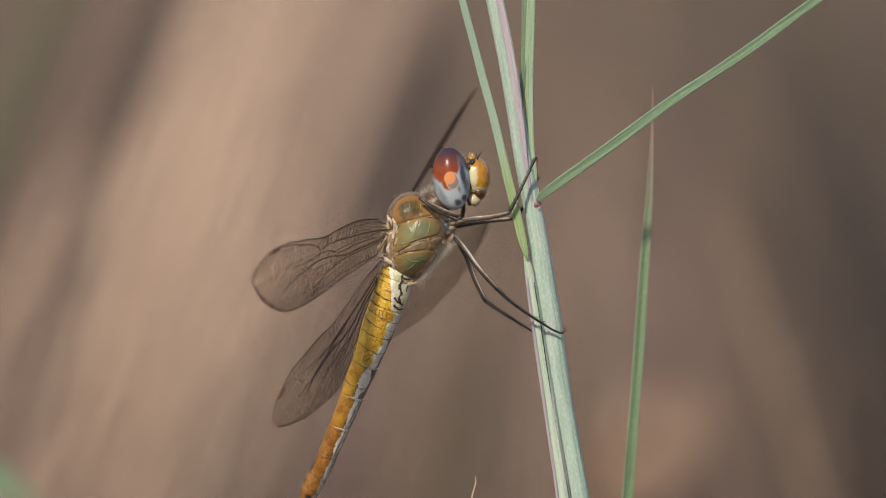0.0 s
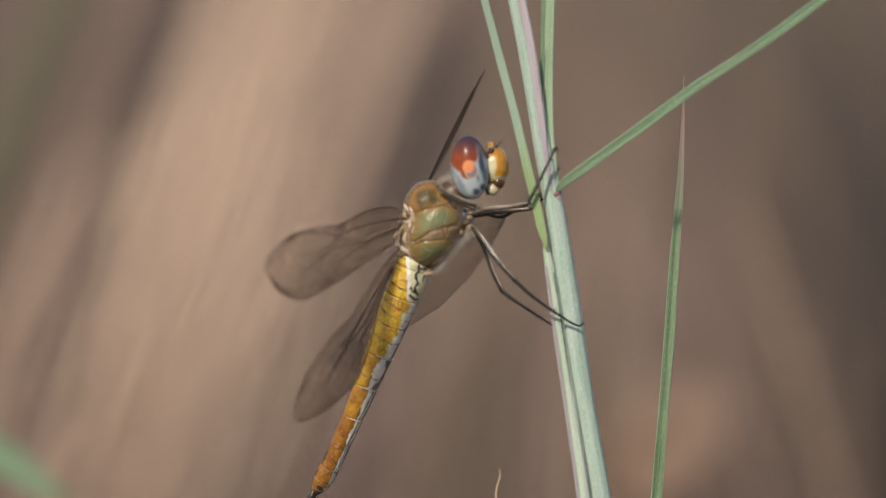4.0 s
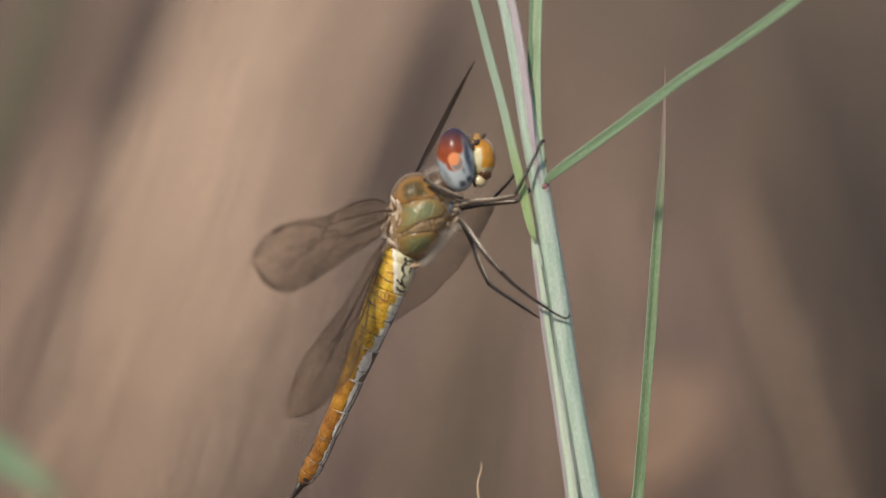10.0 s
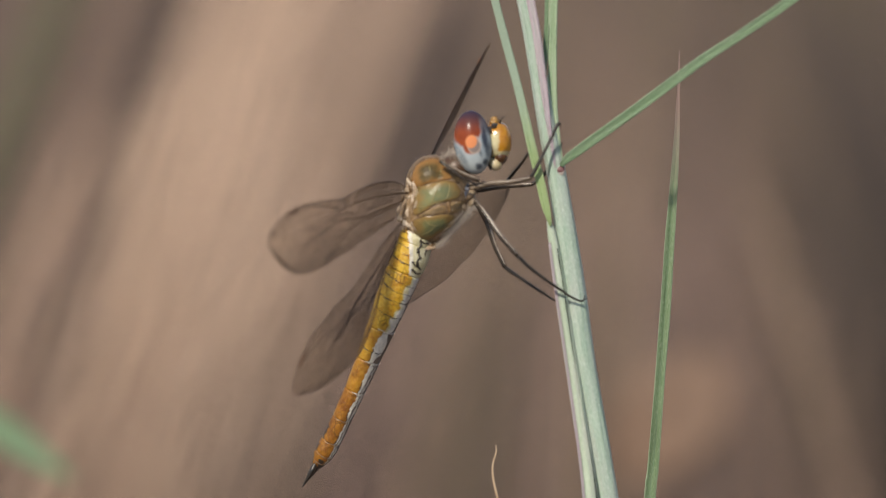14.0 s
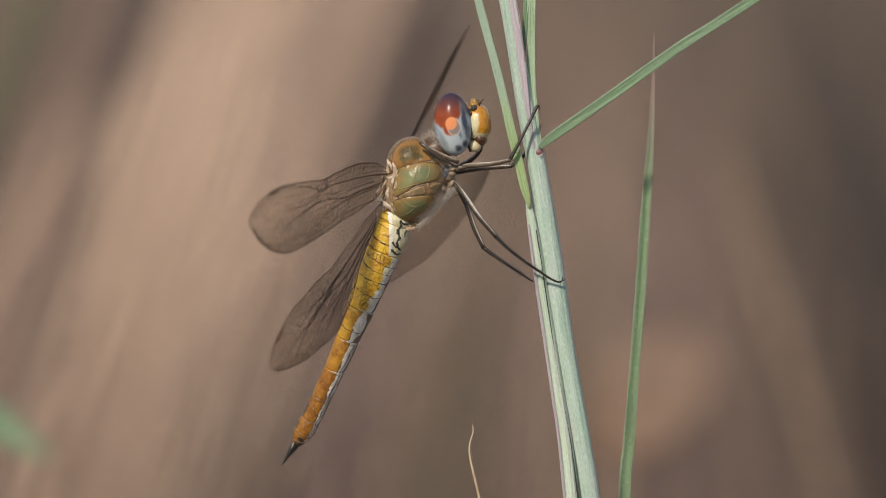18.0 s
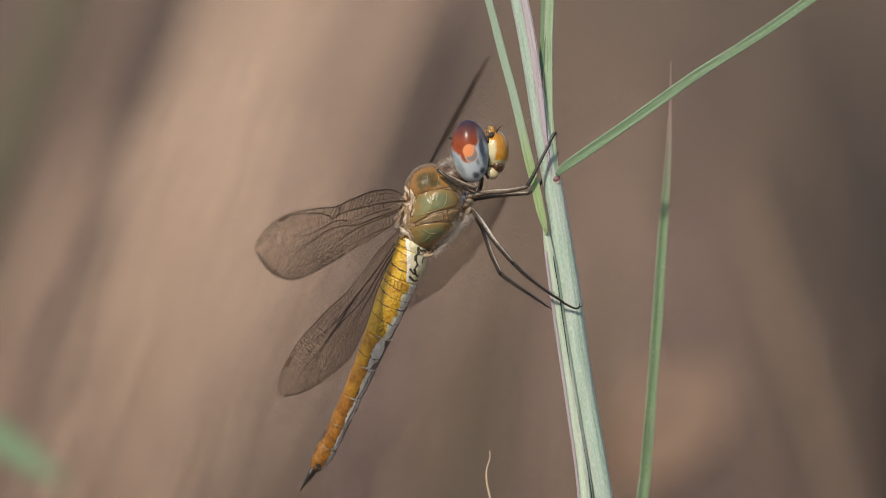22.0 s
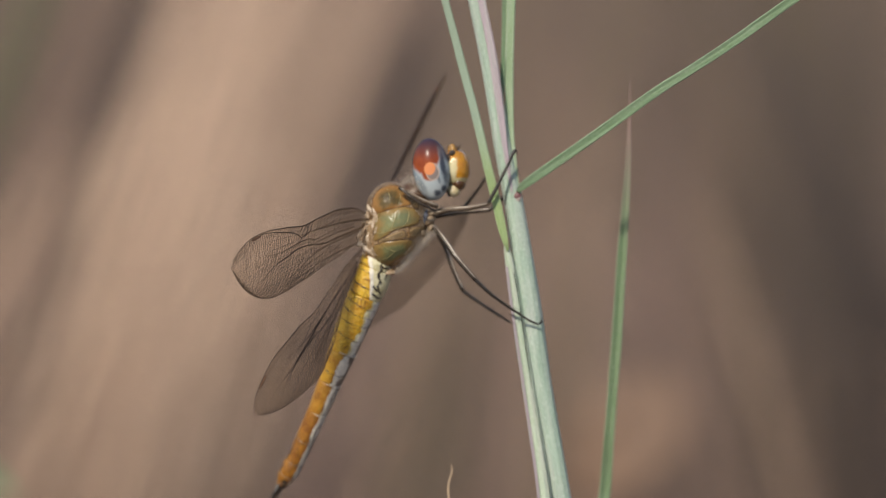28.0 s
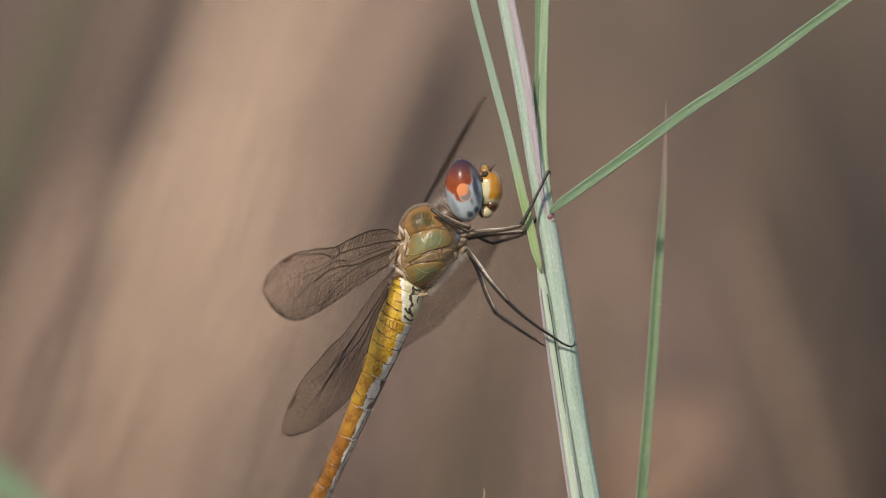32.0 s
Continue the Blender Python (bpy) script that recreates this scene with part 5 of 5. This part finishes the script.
def motions():
    gust = ((0, 0), (2.0, 0), (2.1, 16), (2.2, 34), (2.3, 104), (2.4, 152), (2.5, 140), (2.6, 76), (2.7, 32), (2.8, 11), (2.9, 2), (3.0, 0), (32, 0))
    breeze = ((0, 0), (2.0, 0), (2.1, 12), (2.2, 26), (2.3, 78), (2.4, 114), (2.5, 105), (2.6, 57), (2.7, 20), (2.8, 6), (2.9, -8), (3.0, -14),
              (3.5, -17), (5.5, -9), (6.0, -8), (9.0, -5), (13.0, -3), (16.0, 0), (19.0, 3), (23.0, 2), (28.0, 3), (32, 0))
    sway = ((0, 100), (2, 100), (3, 90), (4.5, 30), (5.5, 0), (6, 0), (7, 40), (8, 50), (9, 40), (11, 60), (13, 100), (13.5, 60), (15.5, 55), (16.5, 45), (17, 55), (19, 80), (21, 90), (23, 70), (25, 90), (28, 120), (30, 130), (32, 90))
    walk(drooping, [(t, leaning(drooping, ORIGIN[drooping.name], g)) for t, g in sway])
    walk(blade, [(t, leaning(blade, ORIGIN[blade.name], g)) for t, g in breeze])
    arm = next(c for c in stem.children if c.name.startswith("branch_leaf"))
    nodding = ((0, 0), (3.5, 0), (6, -0.3), (8, -0.4), (12, -0.3), (16, 0.2), (18, 0.8), (20, 1.3), (22, 1.0), (24, 0.5), (28, 0.9), (30, 0.3), (32, 0))
    walk(arm, [(t, Matrix.Translation(ORIGIN[arm.name] - ORIGIN[stem.name]) @ Matrix.Rotation(radians(a), 4, FWD)) for t, a in nodding])
    walk(stem, [(t, leaning(stem, BEND, g, BEND_Y)) for t, g in gust])
    drift = ((0, 0), (2.0, 0), (2.1, 10), (2.2, 22), (2.3, 68), (2.4, 100), (2.5, 92), (2.6, 50), (2.7, 18), (2.8, 4), (2.9, -8), (3.0, -13), (3.5, -12), (6.0, -5), (9.0, 1), (13.0, 3), (16.0, 5), (19.0, 9), (28.0, 9), (32, 9))
    walk(thread, [(t, leaning(thread, ORIGIN[thread.name], g)) for t, g in drift])
    # the insect rides on the stem and slowly shifts its weight about its feet
    grip = P(803, 410, 0)
    tilt = ((0, 0), (2.0, 0.1), (2.1, 0.1), (2.2, 0.2), (2.3, 0.3), (2.4, 0.4), (2.5, 0.5), (2.6, 0.6), (2.7, 0.7), (2.8, 0.7), (2.9, 0.8), (3.0, 0.8), (6.0, 0.8), (9.0, 0.9), (13.5, 1.1), (15.5, 1.3), (19.0, 1.5), (23.0, 1.4),
            (25.5, 1.1), (28.0, 0.9), (32, 1.0))
    rows = []
    for t, a in tilt:
        lean = next((g for when, g in gust if abs(when - t) < 0.01), 0)
        slip = min(1.0, t / 9) * -3.2 * RIGHT * S + UP * S * 3.0 * max(0.0, 1 - abs(t - 20) / 11)
        rows.append((t, Matrix.Translation(slip) @ Matrix.Translation(BEND) @ Matrix.Rotation(lean / (BEND_Y - 361), 4, -FWD) @ Matrix.Translation(grip - BEND)
                     @ Matrix.Rotation(radians(a), 4, FWD) @ Matrix.Translation(BODY - grip)))
    walk(fly, rows)

    def turned(ob, parent, turn, roll):
        """The head turned towards the lens, lifting its chin as it turns."""
        at = ORIGIN[ob.name] - ORIGIN[parent.name]
        return (Matrix.Translation(at) @ Matrix.Rotation(radians(roll), 4, -FWD) @ Matrix.Rotation(radians(-turn), 4, UP) @ Matrix.Rotation(radians(0.48 * max(0.0, turn)), 4, -FWD))

    nods = ((0, 0, 0), (0.6, 12, 0), (0.7, 74, -2), (0.8, 76, 4), (0.9, 58, 8), (1.0, 0, 22), (1.2, -5, 25), (1.4, 0, 8), (1.6, 0, 0), (7.5, 0, 0), (7.7, 0, 4), (7.9, -3, 26), (8.0, -5, 40), (8.2, 0, 22),
            (8.4, -8, 38), (8.5, -3, 33), (8.8, -6, 35), (8.9, -2, 15), (9.0, 0, 3), (9.6, 8, 3), (10.2, 0, 0), (11.1, 0, 0), (11.2, 78, 4), (11.3, 84, 3), (11.4, 20, 0), (11.5, 0, 0), (11.7, 0, 3), (11.9, 0, 9), (12.0, -2, 32), (12.2, -5, 40), (12.5, -2, 29), (12.7, 0, 3),
            (13.0, 0, 0), (14.0, 0, 0), (15.3, -10, 20), (15.6, -20, 38), (15.8, -6, 14), (15.9, 0, 0), (16.1, 2, 3), (16.2, 62, -2), (16.3, 80, -6), (16.4, 82, -24), (16.5, 34, -2), (16.7, 0, 0), (22.3, 0, 0),
            (22.4, 25, 0), (22.5, 58, 10), (22.7, 50, 3), (22.9, 50, 3), (23.0, 38, 0), (23.2, 5, 0), (23.6, 0, 2), (23.9, 0, 9), (24.2, 0, 8), (24.6, 0, 0), (29.7, 0, 0), (29.9, 6, 12), (30.0, 15, 25), (30.2, 0, 2), (30.4, -9, 34), (30.5, -10, 42),
            (30.7, -6, 35), (30.9, -1, 8), (31.0, 0, 3), (31.3, 0, 0), (32, 0, 0))
    walk(head, [(t, turned(head, fly, a, b)) for t, a, b in nods])

    wipe = ((0, 0), (0.7, 0), (0.8, 60), (1.0, 0), (1.1, 20), (1.2, 60), (1.4, 0), (1.5, 20), (1.6, 62), (1.8, 0), (5.2, 0), (5.6, 50), (5.8, 0), (8.1, 0), (8.2, 45), (8.4, 0), (12.6, 0), (12.7, 45), (12.8, 0), (16.1, 0), (16.2, 112),
            (16.3, 115), (16.5, 0), (21.3, 0), (21.5, 18), (21.7, 0), (22.3, 0), (22.4, 85), (22.6, 0), (29.3, 0), (29.5, 34), (29.8, 34), (30.0, 10), (30.2, 62), (30.4, 0), (30.5, 52), (30.7, 0), (30.9, 40), (31.0, 64), (31.2, 0), (32, 0))
    tibia = fore[1]
    knee = ORIGIN[tibia.name] - ORIGIN[fore[0].name]
    walk(tibia, [(t, Matrix.Translation(knee) @ Matrix.Rotation(radians(a), 4, -FWD)) for t, a in wipe])
    shift = ORIGIN[fore[2].name] - ORIGIN[fore[0].name] - knee
    walk(fore[2], [(t, Matrix.Translation(knee) @ Matrix.Rotation(radians(a), 4, -FWD) @ Matrix.Translation(shift)) for t, a in wipe])
    clean = ((0, 66), (1.6, 66), (1.8, 14), (2.0, 16), (2.3, -20), (2.6, -24), (3.2, -18), (3.5, -40), (5.5, -40), (5.9, 10), (6.4, 8), (6.7, -24), (7.3, -30), (7.6, 66), (8.9, 66), (9.2, -12), (9.6, -16), (10.0, -20), (10.5, 66),
             (12.8, 66), (12.9, -6), (13.3, -2), (13.5, -30), (15.4, 66), (17.6, 66), (18.0, 18), (18.3, 4), (18.5, -4), (19.0, 0), (19.6, 0), (19.9, 66), (23.4, 66), (23.6, -12), (24.0, -18), (24.3, 66), (27.0, 66), (27.5, 12),
             (27.7, 10), (28.0, -14), (28.5, -6), (29.0, -8), (29.3, 66), (31.1, 66), (31.3, 12), (31.6, 14), (31.9, -40), (32, -50))
    walk(groom[0], [(t, Matrix.Translation(ORIGIN[groom[0].name] - BODY) @ Matrix.Rotation(radians(a), 4, -FWD)) for t, a in clean])

    beat = ((0, 0), (0.6, 0), (1.0, 0.15), (1.4, 0), (1.8, 0), (2.0, 0.35), (2.1, 1.0), (2.2, 0.8), (2.3, 0.1), (2.4, -0.8), (2.5, -0.9), (2.6, -0.75), (2.7, -0.6), (2.8, -0.45), (3.0, -0.45), (3.2, -0.4), (3.5, -0.2), (5.5, -0.1), (6.0, 0), (7.8, 0), (8.0, 0.4), (8.5, 0.2), (8.8, 0), (11.7, 0), (12.0, 0.35),
            (12.4, 0.3), (12.8, 0), (21.6, 0), (22.0, 0.32), (22.6, 0), (32, 0))
    axes = [(P(441, 495, -26) - P(685, 402, -1.5)).normalized(), (P(480, 755, -19) - P(678, 462, -1.5)).normalized(),
            (P(846, 149, 27) - P(722, 352, 5)).normalized(), (P(866, 388, 27) - P(700, 450, 5)).normalized()]
    settling = {2.6: 2, 2.7: 5, 2.8: 6, 3.0: 6, 3.2: 5, 3.5: 3, 5.5: 1}      # two wings come to rest slowly
    lift = ((0, 0), (1, -4), (2, -2), (3.5, -2), (6, -4.5), (9, -4.5), (12, -6), (16, -5), (18, -6), (19, -3), (24, -5), (30, -6), (32, -3))

    fold = ((0, 0), (3.5, 0), (6, 4.5), (10, 5.5), (12, 4.5), (16, 1.5), (18, 1), (24, 0.5), (29, 1.5), (31, 0.5), (32, 0.5))

    def read(table, t):
        for (a, p), (b, q) in zip(table, table[1:]):
            if t <= b:
                return p + (q - p) * (t - a) / (b - a)
        return table[-1][1]

    beat_times = sorted({*(t for t, _ in beat), 10, 16, 18, 19, 24, 28, 29, 30, 31})

    edge_on = {2.6: -0.45, 2.7: -0.28, 2.8: -0.14, 3.0: -0.06, 3.2: -0.05, 3.5: -0.02, 5.5: 0.0}      # the far forewing closes sooner
    for w, twist, swing, raised in zip(wings, (8, -36, 56, 10), (12, 14, 0, 0), (0, 1, 5, 0)):
        axis = axes[wings.index(w)]
        walk(w, [(t, Matrix.Translation(ORIGIN[w.name] - BODY) @ Matrix.Rotation(radians(-raised * min(0, b) + settling.get(t, 0) * {1: 0.7, 2: 1.0}.get(wings.index(w), 0) - (read(lift, t) if w is wings[2] else -read(fold, t) if w is wings[1] else 0)), 4, -FWD) @ Matrix.Rotation(radians(-twist * min(0, edge_on.get(t, b) if w is wings[2] else b)), 4, axis)
                  @ Matrix.Rotation(radians(swing * (b if b > 0 else 0 if t in settling else -0.4 * b)), 4, -UP)) for t, b in ((q, read(beat, q)) for q in beat_times)])


motions()
